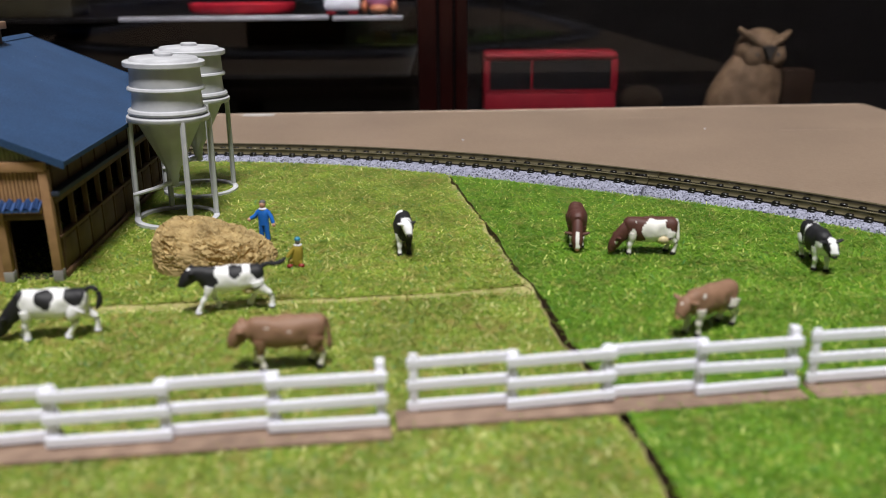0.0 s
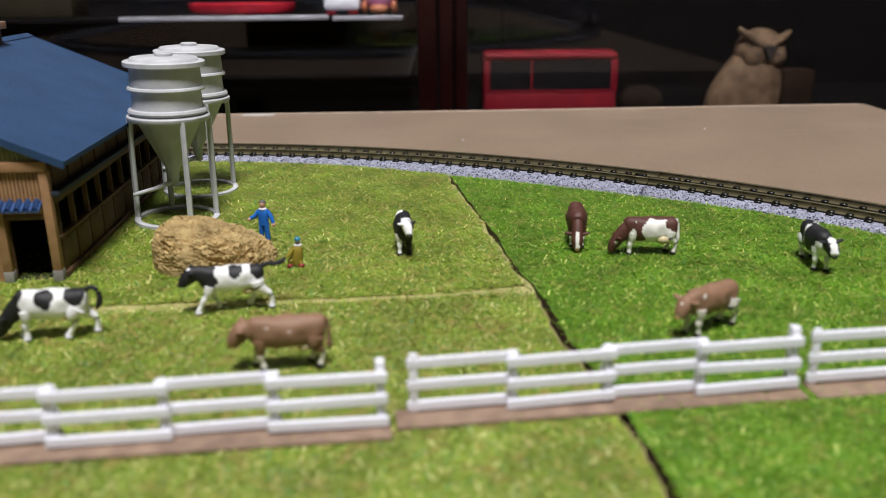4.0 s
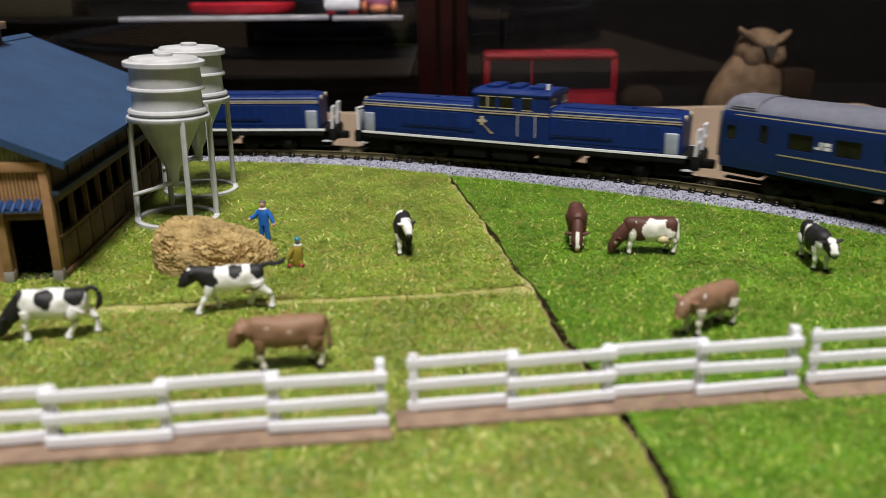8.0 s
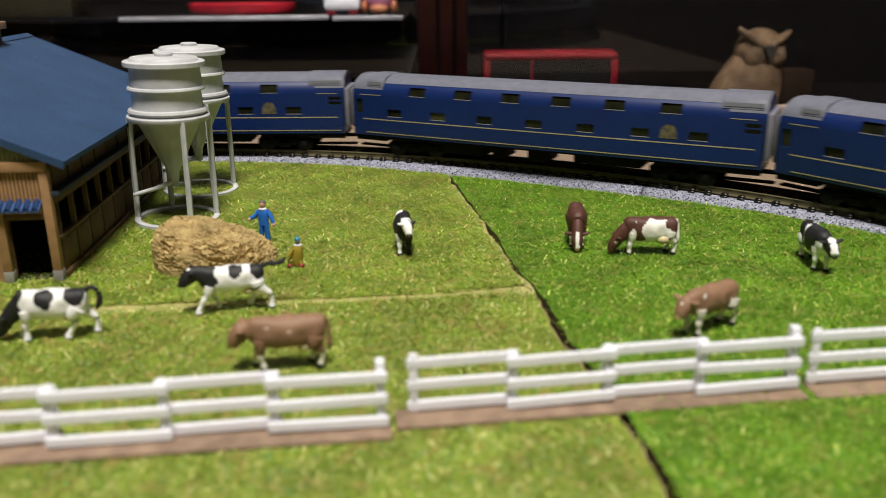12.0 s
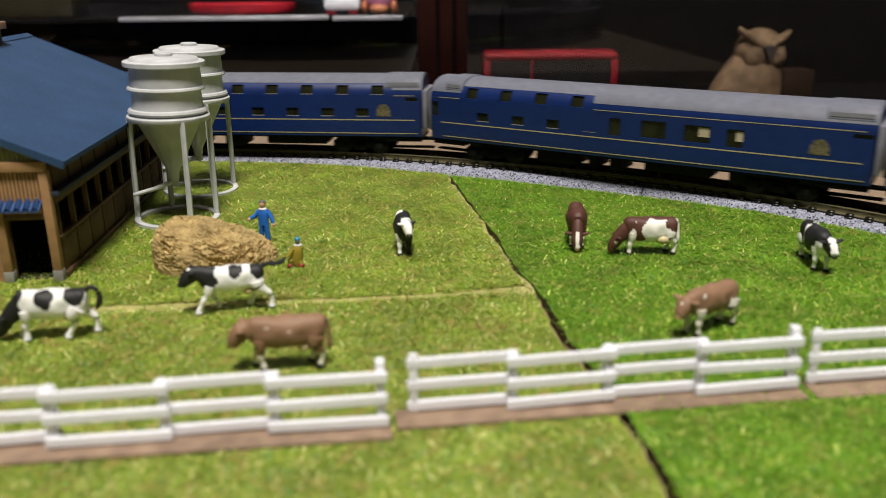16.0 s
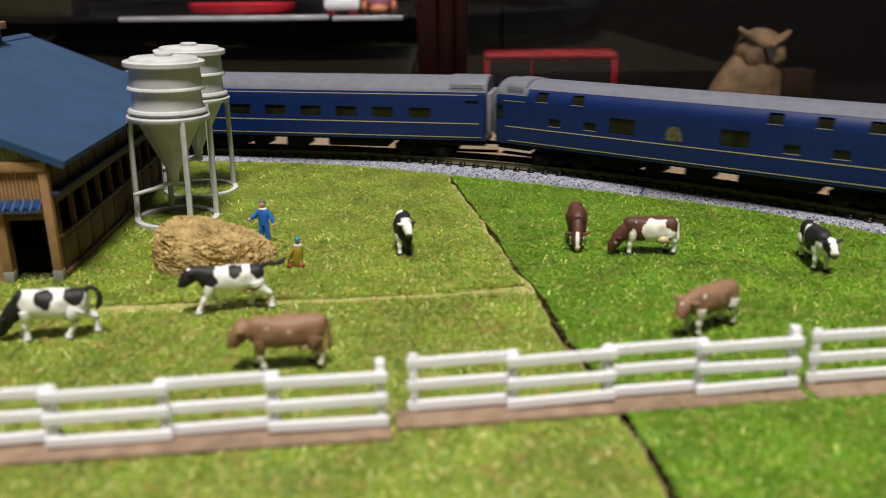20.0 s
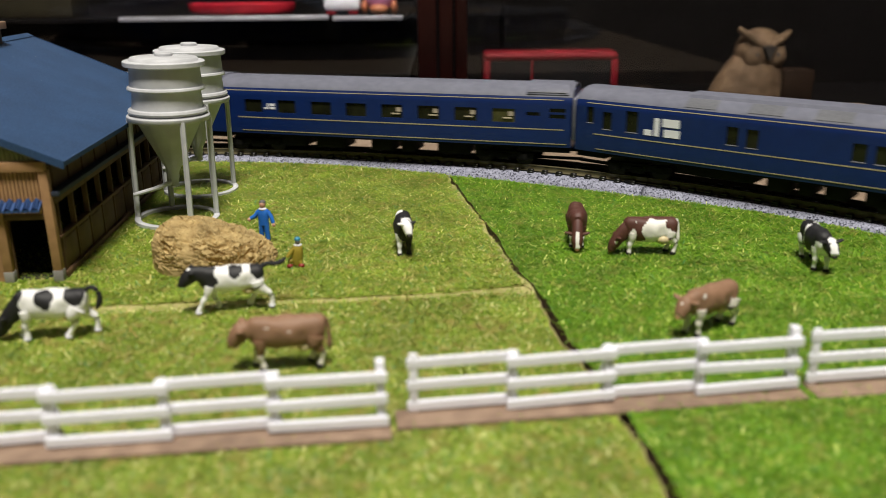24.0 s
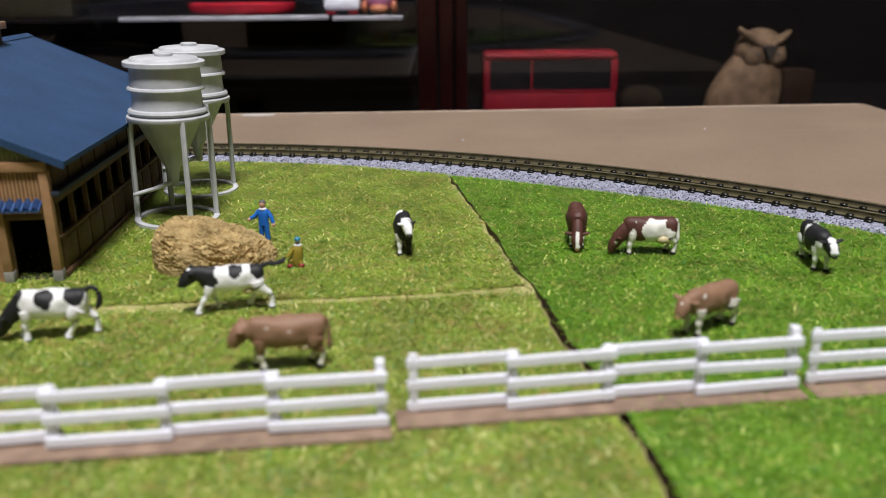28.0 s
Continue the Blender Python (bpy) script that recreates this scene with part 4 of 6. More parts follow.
# ---- two painted farm figures, plain shapes ----
def farm_figures():
    blue = mat("blue_overall_paint", (0.011, 0.125, 0.52), (0.016, 0.16, 0.60), 400, 0.5)
    flesh = mat("flesh_paint", (0.55, 0.30, 0.20), (0.6, 0.34, 0.23), 400, 0.6)
    grey = mat("grey_paint", (0.10, 0.10, 0.09), (0.13, 0.12, 0.11), 400, 0.7)
    olive = mat("mustard_paint", (0.29, 0.22, 0.025), (0.35, 0.27, 0.035), 400, 0.55)
    red = mat("red_boot_paint", (0.20, 0.012, 0.012), (0.25, 0.02, 0.016), 400, 0.5)
    teal = mat("teal_cap_paint", (0.02, 0.20, 0.32), (0.03, 0.24, 0.36), 400, 0.5)
    bm = bmesh.new()
    for s in (1, -1):
        tube([(s * 0.5, 0, 4.6), (s * 0.62, -0.1, 2.6), (s * 0.75, 0, 0.6)], [0.72, 0.58, 0.55], 10, bm, 0)
        ball((s * 0.78, -0.3, 0.35), (0.5, 0.85, 0.4), bm, 1)
        tube([(s * 1.1, 0, 7.1), (s * 1.9, -0.2, 6.0), (s * (2.4 if s > 0 else 2.9), -0.5, 4.6 if s > 0 else 5.5)], [0.55, 0.48, 0.42], 10, bm, 0)
        ball((s * (2.5 if s > 0 else 3.15), -0.6, 4.2 if s > 0 else 5.3), 0.45, bm, 2)
    loft([[(w * math.cos(a), d * math.sin(a), z) for a in [2 * math.pi * i / 16 for i in range(16)]] for z, w, d in ((4.0, 1.15, 0.8), (5.2, 1.2, 0.8), (6.6, 1.45, 0.85), (7.5, 1.3, 0.7), (7.9, 0.6, 0.5))], bm, 0)
    ball((0, -0.1, 7.75), (0.95, 0.75, 0.4), bm, 3)
    ball((0, -0.1, 8.8), (0.72, 0.78, 0.9), bm, 2)
    ball((0, 0.05, 9.2), (0.76, 0.8, 0.62), bm, 1)
    bmesh.ops.scale(bm, vec=(1.1, 1.1, 1.1), verts=bm.verts)
    solid("farm_worker_figurine", bm, [blue, grey, flesh, M_WHITE_PL], "small painted figurine in blue overalls beside the heap", "figurine", at=(-44.7, 200.2, GRASS + 0.3), rz=-8, group="farm figurines")
    bm = bmesh.new()
    loft([[(x0 + w * math.cos(a), d * math.sin(a), z) for a in [2 * math.pi * i / 16 for i in range(16)]] for z, w, d, x0 in ((0.6, 1.0, 0.9, 0.0), (2.0, 1.35, 1.1, 0.1), (3.6, 1.3, 1.0, 0.25), (4.9, 1.1, 0.8, 0.4), (5.4, 0.5, 0.45, 0.45))], bm, 0)
    ball((0.45, 0, 5.2), (0.95, 0.75, 0.4), bm, 3)
    ball((0.45, -0.1, 6.0), (0.62, 0.65, 0.75), bm, 4)
    ball((0.45, 0.0, 6.55), (0.72, 0.74, 0.62), bm, 2)
    for s, dx in ((1, 0.9), (-1, -1.7)):
        tube([(s * 0.6, 0.1, 2.0), (dx * 0.9, -0.4, 1.4), (dx, -0.6, 0.6)], [0.7, 0.55, 0.5], 10, bm, 0)
        ball((dx + 0.15, -0.8, 0.45), (0.75, 0.55, 0.5), bm, 1)
    tube([(-0.6, -0.4, 4.4), (-1.5, -0.8, 3.2), (-2.1, -0.9, 2.6)], [0.5, 0.45, 0.4], 10, bm, 0)
    solid("farm_worker_figurine", bm, [olive, red, teal, M_WHITE_PL, grey], "small crouching painted figurine in mustard clothes and red boots", "figurine", at=(-33.6, 181.3, GRASS + 0.2), rz=5, group="farm figurines")


farm_figures()


# ---- display cabinet behind the table ----
def cabinet():
    wood = mat("dark_red_lacquer", (0.012, 0.002, 0.002), (0.022, 0.0036, 0.003), 30, 0.38, wear=0.3, wscale=20, spec=0.25)
    # near-black with hardly any gloss: the cabinet's inner shade as a colour
    black = mat("cabinet_inside_shade", (0.0045, 0.004, 0.004), (0.007, 0.006, 0.006), 30, 0.8, spec=0.05)
    grey = mat("reflection_grey_shelf", (0.06, 0.058, 0.056), (0.085, 0.082, 0.08), 12, 0.35, wear=0.3, wscale=14)
    strip = mat("brushed_metal_strip", (0.62, 0.62, 0.69), (0.70, 0.70, 0.77), 200, 0.35, metal=0.45)
    gl = bpy.data.materials.new("cabinet_glass")
    gl.use_nodes = True
    b = gl.node_tree.nodes["Principled BSDF"]
    # grey tint stands in for the dimness behind the glass
    b.inputs["Base Color"].default_value = (0.62, 0.62, 0.63, 1)
    b.inputs["Roughness"].default_value, b.inputs["Transmission Weight"].default_value, b.inputs["IOR"].default_value = 0.015, 1.0, 1.35
    c = thing("display_cabinet", "dark red lacquered display cabinet with glass doors", "cabinet", (0, 0, -740))
    g = 740.0
    y0, y1 = 512.0, 900.0
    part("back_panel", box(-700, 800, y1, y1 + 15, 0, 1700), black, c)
    part("side_panel", box(-715, -700, y0, y1 + 15, 0, 1700), wood, c)
    part("side_panel", box(800, 815, y0, y1 + 15, 0, 1700), wood, c)
    part("top_panel", box(-715, 815, y0, y1 + 15, 1700, 1720), wood, c)
    part("bottom_panel", box(-715, 815, y0, y1 + 15, 600, 618), wood, c)
    part("base_cupboard", box(-715, 815, y0 + 20, y1, 0, 600), wood, c)
    # door stiles
    part("door_stile", box(-13.63, -2.30, y0 - 8, y0 + 14, 618, 1700, 1.5), wood, c)
    part("door_stile", box(-1.38, 7.37, y0 - 12, y0 + 14, 618, 1700, 2.5), wood, c)
    part("door_stile", box(8.29, 15.65, y0 - 6, y0 + 14, 618, 1700, 1.5), wood, c)
    part("door_stile", box(-640, -610, y0 - 8, y0 + 14, 618, 1700, 1.5), wood, c)
    part("door_stile", box(640, 670, y0 - 8, y0 + 14, 618, 1700, 1.5), wood, c)
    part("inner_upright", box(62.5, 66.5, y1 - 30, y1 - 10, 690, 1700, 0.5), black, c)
    for x0, x1 in ((-610, -13.65), (15.65, 640)):
        # the right-hand door stands a finger's breadth out of line
        bm = box(0, x1 - x0, 2, 6, 620, 1700)
        bmesh.ops.rotate(bm, verts=bm.verts, matrix=Euler((0, 0, radians(1.7 if x0 > 0 else 0.0))).to_matrix())
        bmesh.ops.translate(bm, verts=bm.verts, vec=(x0, y0, 0))
        p = part("glass_pane", bm, gl, c, "grey-tinted glass door pane")
        p.visible_shadow = False
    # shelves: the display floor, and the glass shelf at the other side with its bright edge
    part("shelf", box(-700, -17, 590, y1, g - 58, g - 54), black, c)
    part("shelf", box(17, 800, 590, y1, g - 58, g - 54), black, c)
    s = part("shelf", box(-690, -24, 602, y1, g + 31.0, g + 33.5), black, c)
    # the strip is cut short where its sheen fades, leaving the edge dark
    part("edge_strip", box(-222, -77.5, 597, 602, g + 31.6, g + 34.8, 0.5), strip, s, "bright metal shelf edge")
    part("edge_strip", box(-74.5, -26, 597, 602, g + 31.0, g + 34.0, 0.5), strip, s, "bright metal shelf edge")
    # this shelf's grey paints the table top mirrored in the glass
    s = part("shelf", box(-690, -24, 640, y1, g - 13, g - 10), grey, c, "lower shelf in the grey of the table's reflection")
    for x0, x1 in ((-107, -86), (-84, -24)):
        part("edge_strip", box(x0, x1, 636, 640, g - 12.2, g - 10.2, 0.5), grey, s, "dull metal shelf edge")


cabinet()


def cabinet_items():
    red = mat("bus_red_enamel", (0.17, 0.0045, 0.012), (0.20, 0.007, 0.014), 60, 0.6, wear=0.06, spec=0.2)
    tint = mat("bus_window", (0.008, 0.008, 0.009), (0.012, 0.012, 0.013), 40, 0.3, spec=0.2)
    wood = mat("carved_wood", (0.095, 0.060, 0.034), (0.175, 0.113, 0.068), 110, 0.7, spec=0.2, wear=0.3, wscale=40, bump=1.5, bscale=160)
    beak = mat("owl_beak_paint", (0.03, 0.025, 0.025), (0.04, 0.035, 0.03), 60, 0.5)
    pink = mat("pink_toy", (0.62, 0.22, 0.42), (0.68, 0.28, 0.48), 60, 0.5)
    orange = mat("orange_toy", (0.5, 0.16, 0.08), (0.55, 0.2, 0.1), 60, 0.5)
    sh = -54.0
    bus = thing("toy_bus", "red toy double-decker bus on the cabinet shelf", "toy bus", (81.1, 640, sh))
    w, h, d = 49.5, 59.4, 13.0
    lower = box(-w, w, -d, d, 6, h - 28.6, 2.5)
    part("lower_body", lower, red, bus)
    part("upper_body", box(-w, w, -d, d, h - 28.8, h - 27.4), red, bus)
    part("roof", box(-w, w, -d, d, h - 6.2, h, 3.0, seg=4), red, bus)
    for x0, x1 in ((-w, -w + 4.6), (-14.8, -13.2), (w - 5.0, w)):
        for y in (-d, d - 1.6):
            part("window_pillar", box(x0, x1, y, y + 1.6, h - 28, h - 5.5, 0.4), red, bus)
    part("window_row", box(-w + 1, w - 1, -d + 1.0, d - 1.0, h - 27.6, h - 6), tint, bus, "dark smoked window band")
    for x in (-30, 32):
        for y in (-d + 3, d - 3):
            bm = bmesh.new()
            bmesh.ops.create_cone(bm, cap_ends=True, segments=24, radius1=6.5, radius2=6.5, depth=5)
            bmesh.ops.rotate(bm, verts=bm.verts, matrix=Euler((math.pi / 2, 0, 0)).to_matrix())
            bmesh.ops.translate(bm, verts=bm.verts, vec=(x, y, 6.5))
            part("wheel", bm, M_SLEEPER, bus)
    # owl: one plain carved shape
    bm = lathe([(16, 0), (26, 2), (29, 14), (28, 28), (24.5, 40), (20.5, 49), (17, 55)], 36)
    for v in bm.verts:
        v.co.y *= 0.72
        if v.co.z > 20:
            v.co.x += (v.co.z - 20) * 0.25
    ball((10.0, -1, 57.0), (18.8, 15.5, 17.5), bm, 0, 28, 18)
    for s in (1, -1):
        tube([(10 + s * 1.5, -14.0, 61.5), (10 + s * 9, -12.5, 66), (10 + s * 20, -6, 71.5 if s > 0 else 74.5)], [2.4, 3.7, 2.0], 10, bm, 0)
        ball((10 + s * 8.2, -11.0, 54.5), (8.2, 5.0, 8.8), bm, 0)
        ball((10 + s * 8.0, -15.6, 56.0), (1.5, 0.7, 1.5), bm, 1)
    loft([[(10 + x * k, -17.0 - e, 59 + z * k) for x, z in ((-6.0, 3.2), (0, 3.8), (6.0, 3.2), (0.8, -7.0), (-0.8, -7.0))] for k, e in ((1, 0), (0.75, 2.2))], bm, 1)
    solid("owl_figurine", bm, [wood, beak], "carved pale wooden owl figurine in the cabinet", "figurine", at=(228, 640, sh), rz=6)
    # rounded stone beside the bus
    bm = ball((0, 0, 8), (17, 11, 12), None, 0, 24, 14)
    # clay brown lowered to hold the shadow the ornament stands in
    solid("round_ornament", bm, mat("shaded_brown_clay", (0.016, 0.0105, 0.007), (0.023, 0.015, 0.010), 60, 0.9, spec=0.1), "small rounded brown clay ornament on the shelf", "ornament", at=(152, 642, sh + 13), smooth=True)
    solid("ornament_stand", lathe([(14, 0), (15, 2), (9, 5), (8, 11), (11, 14)], 24), mat("dark_clay", (0.06, 0.04, 0.03), (0.08, 0.05, 0.04), 60, 0.7), "dark clay stand under the round ornament", "stand", at=(152, 642, sh))
    # plain box beside the owl
    solid("brown_box", box(-12, 12, -10, 10, 0, 41, 0.8), mat("brown_card", (0.016, 0.007, 0.003), (0.022, 0.010, 0.004), 60, 0.7, spec=0.2), "small plain brown box beside the owl figurine", "box", at=(278, 668, sh))
    # things on the upper shelf
    solid("storage_box", box(-48, 48, -16, 16, 0, 24, 1.5), mat("olive_card", (0.022, 0.018, 0.009), (0.03, 0.025, 0.013), 60, 0.7, spec=0.2), "dull olive-brown box on the glass shelf", "box", at=(-312, 640, 33.5))
    z = 33.5
    tray = lathe([(30, 0), (37, 1.2), (39.5, 4), (40, 8), (38.5, 8.5), (37.5, 5), (30, 3), (0.5, 3)], 40)
    for v in tray.verts:
        v.co.y *= 0.4
    solid("red_dish", tray, mat("red_gloss", (0.42, 0.012, 0.03), (0.46, 0.02, 0.035), 60, 0.35), "glossy red oval dish on the glass shelf", "dish", at=(-147, 645, z))
    bm = box(-13, 13, -8, 8, 3, 12, 3)
    box(-9, 9, -7, 7, 11, 22, 3, bm, 1)
    solid("toy_van", bm, [M_WHITE_PL, red], "small white and red toy on the shelf", "toy", at=(-70.5, 628, z))
    for dx in (-8, 8):
        solid("toy_wheel_block", box(-3.5, 3.5, -7, 7, 0, 3.2, 1), red, "red foot block under the small toy", "block", at=(-70.5 + dx, 628, z))
    bm = ball((0, 0, 13), (10.5, 9, 11.5), None, 0, 24, 14)
    ball((0, -4, 4.0), (7, 6, 4.2), bm, 1)
    for s in (1, -1):
        ball((s * 10.5, 0, 5), (2.8, 5, 5), bm, 1)
    solid("toy_animal", bm, [pink, orange], "small pink and orange plush toy on the shelf", "toy", at=(-44.0, 628, z))
    # thin pale plate in place of the glare by the table's far edge
    solid("table_glare", box(-8, 8, -2.5, 2.5, 0, 0.35, 0.1), mat("glare_grey", (0.46, 0.44, 0.43), (0.52, 0.50, 0.49), 200, 0.6), "thin pale plate painting a glare spot on the table", "paper", at=(-93, 424, TABLE))


cabinet_items()


# ---- the train: two diesel locomotives and twelve coaches ----
M_BLUE = mat("train_blue", (0.0022, 0.016, 0.100), (0.0028, 0.019, 0.114), 300, 0.40, wear=0.06, spec=0.45)
M_LOCO = mat("loco_blue", (0.0032, 0.019, 0.118), (0.004, 0.022, 0.134), 300, 0.45, wear=0.06, spec=0.3)
M_GREY = mat("roof_grey", (0.125, 0.132, 0.172), (0.145, 0.152, 0.196), 400, 0.55, wear=0.06, spec=0.3)
M_GREY_D = mat("roof_grille_grey", (0.095, 0.10, 0.115), (0.125, 0.13, 0.148), 1500, 0.6)
M_GOLD = mat("gold_line", (0.38, 0.32, 0.19), (0.44, 0.37, 0.23), 400, 0.45, metal=0.1)
M_PANE = mat("coach_window", (0.008, 0.009, 0.005), (0.016, 0.017, 0.008), 250, 0.2, wear=0.3, wscale=120, spec=0.3)
# lighter pane colour stands in for light behind the glass
M_PANE_L = mat("lit_coach_window", (0.065, 0.062, 0.025), (0.04, 0.04, 0.016), 250, 0.2)
M_BELLOWS = mat("grey_gangway", (0.16, 0.16, 0.20), (0.20, 0.20, 0.24), 300, 0.6)
M_STRIPE = mat("beige_stripe", (0.40, 0.335, 0.27), (0.46, 0.39, 0.32), 400, 0.5)
M_SAND = mat("pale_blue_grey", (0.28, 0.31, 0.40), (0.34, 0.37, 0.46), 300, 0.45)
M_CREAM = mat("cream_blind", (0.46, 0.39, 0.28), (0.52, 0.45, 0.33), 300, 0.6)
M_GANG = mat("pale_gangway", (0.46, 0.46, 0.53), (0.52, 0.52, 0.58), 300, 0.6)
M_WHEEL = mat("blackened_wheel", (0.012, 0.011, 0.010), (0.018, 0.016, 0.014), 400, 0.6, spec=0.2)
M_UNDER = mat("underframe_black", (0.006, 0.006, 0.006), (0.010, 0.0095, 0.009), 400, 0.7, spec=0.1)
M_RED_LAMP = bpy.data.materials.new("red_table_lamp")
M_RED_LAMP.use_nodes = True
_b = M_RED_LAMP.node_tree.nodes["Principled BSDF"]
_b.inputs["Base Color"].default_value = (0.45, 0.008, 0.012, 1)
_b.inputs["Emission Color"].default_value, _b.inputs["Emission Strength"].default_value = (1.0, 0.03, 0.04, 1), 0.12

ZB, ZSHOULDER, ZCREST, HALFW = 8.7, 22.0, 29.0, 9.6
PITCH_MM = 142.1


def width_at(z):
    """Half-width of the coach body at a height."""
    if z <= ZSHOULDER:
        return HALFW - (0.25 * ((11 - z) / 2.3) ** 2 if z < 11 else 0)
    f = min(1.0, (z - ZSHOULDER) / (ZCREST - ZSHOULDER))
    return HALFW * (max(0.0, 1 - f ** 2.3)) ** (1 / 2.1)


def cut_side(bm, x0, x1, z0, z1, holes, side, depth=0.45):
    """One side wall as a grid with window openings through it, and their reveals."""
    xs = sorted({x0, x1, *[round(h[i], 3) for h in holes for i in (0, 1)]})
    zs = sorted({z0, z1, 11.0, ZSHOULDER, *[round(h[i], 3) for h in holes for i in (2, 3)], *[q for q in (22.8, 23.6, 24.4, 25.2, 26.0, 26.6) if z0 < q < z1]})
    zs = [z for z in zs if z0 <= z <= z1]
    vs = {}

    def v(x, z):
        k = (x, z)
        if k not in vs:
            vs[k] = bm.verts.new((x, side * width_at(z), z))
        return vs[k]

    def face(q):
        f = bm.faces.new(q if side < 0 else q[::-1])
        f.smooth = True

    for xa, xb in zip(xs, xs[1:]):
        for za, zb in zip(zs, zs[1:]):
            xm, zm = (xa + xb) / 2, (za + zb) / 2
            if any(h[0] < xm < h[1] and h[2] < zm < h[3] for h in holes):
                continue
            face((v(xa, za), v(xb, za), v(xb, zb), v(xa, zb)))
    for a, b, c, d in holes:
        a, b, c, d = round(a, 3), round(b, 3), round(c, 3), round(d, 3)
        loop = [(a, c), (b, c), (b, d), (a, d)]
        inn = [bm.verts.new((x, side * (width_at(z) - depth), z)) for x, z in loop]
        out = [bm.verts.new((x, side * width_at(z), z)) for x, z in loop]
        for i in range(4):
            j = (i + 1) % 4
            q = (out[i], out[j], inn[j], inn[i])
            f = bm.faces.new(q if side > 0 else q[::-1])


def body_end(x, d, ztop):
    zs = [ZB, 9.6, 11, 16, ZSHOULDER] + [q for q in (23.0, 24.0, 24.8, 25.6, 26.4, 27.2, 27.9, 28.5, 28.85) if q < min(ztop, ZCREST - 0.1)]
    ring = [(y, z) for z in zs for y in (width_at(z),)]
    pts = [(-y, z) for y, z in ring[::-1]] + ring
    return loft([[(x, y, z) for y, z in pts], [(x + d, y, z) for y, z in pts]])


def roof_piece(x0, x1, z0):
    """The roof's curved shell from height z0 on one side over the crest to z0 on the other."""
    zs = [z0] + [q for q in (24.9, 25.4, 26.0, 26.6, 27.2, 27.8, 28.3, 28.65, 28.87) if z0 + 0.1 < q < ZCREST - 0.08] + [ZCREST]
    prof = [(width_at(z) + 0.06, z + 0.06) for z in zs]
    prof[-1] = (0.0, ZCREST + 0.06)
    ring = [(-y, z) for y, z in prof] + [(y, z) for y, z in prof[-2::-1]]
    inner = [(y * 0.93, z - 0.5) for y, z in ring[::-1]]
    return loft([[(x, y, z) for y, z in ring + inner] for x in (x0, x1)])


def line_on_side(x0, x1, z, h, side):
    zz = (z - h / 2, z + h / 2)
    return loft([[(x, side * (width_at(zz[0]) - 0.1), zz[0]), (x, side * (width_at(zz[0]) + 0.07), zz[0]), (x, side * (width_at(zz[1]) + 0.07), zz[1]), (x, side * (width_at(zz[1]) - 0.1), zz[1])] for x in (x0, x1)])


def bogie_mesh(base):
    bm = box(-base / 2 - 3.2, base / 2 + 3.2, -6.1, -5.1, 4.0, 6.2, 0.3)
    box(-base / 2 - 3.2, base / 2 + 3.2, 5.1, 6.1, 4.0, 6.2, 0.3, bm)
    box(-2.5, 2.5, -5.2, 5.2, 4.2, 7.4, 0.2, bm)
    for x in (-base / 2, base / 2):
        for y in (-6.5, 6.5):
            box(x - 1.3, x + 1.3, y - 0.55, y + 0.55, 3.7, 5.9, 0.25, bm)
    for y in (-6.35, 6.35):
        box(-2.2, 2.2, y - 0.5, y + 0.5, 3.3, 5.4, 0.3, bm)
    return mesh_of("bogie", bm, M_UNDER)


def wheel_mesh():
    bm = bmesh.new()
    for r, y0, y1 in ((2.75, -0.6, 0.35), (3.15, 0.35, 0.6)):
        loft([[(r * math.cos(a), y, r * math.sin(a)) for a in [2 * math.pi * i / 20 for i in range(20)]] for y in (y0, y1)], bm)
    return mesh_of("wheel", bm, M_WHEEL)


BOGIE, BOGIE_L, WHEEL = bogie_mesh(14.0), bogie_mesh(14.5), wheel_mesh()
TRUCKS = []


def bogies(owner, at, base, me):
    out = []
    for x in at:
        b = share("bogie", me, owner, pose(x * MM, 0, 0))
        for dx in (-base / 2, base / 2):
            for s in (1, -1):
                w = share("wheel", WHEEL, b, pose(dx * MM, -s * 4.55 * MM, 4.8 * MM, 0, 0, 0 if s < 0 else 180))
        out.append(b)
    return out


def emblem(owner, x, z, side):
    y = side * HALFW
    bm = bmesh.new()
    pts = [(-2.6, -2.0), (2.6, -2.0), (2.3, 0.2), (1.5, 1.7), (0.6, 2.1), (-0.6, 2.1), (-1.5, 1.7), (-2.3, 0.2)]
    loft([[(x + a, y + side * e, z + b) for a, b in pts] for e in (-0.05, 0.09)], bm)
    p = part("emblem", bm, mat("emblem_gold", (0.17, 0.14, 0.08), (0.05, 0.045, 0.03), 1500, 0.4), owner, "small gold emblem plate")
    return p


UNDER_A = ((-35, -20.0), (-16.8, -12.5), (-4.3, 2.5), (11.2, 32.8), (37.0, 41))
UNDER_B = ((-36, -27), (-23, -12), (-2, 6), (9, 14), (22, 33), (35, 40))
UNDER_C = ((-26, -3.0), (0.5, 7), (9, 13), (16, 22), (26, 31))


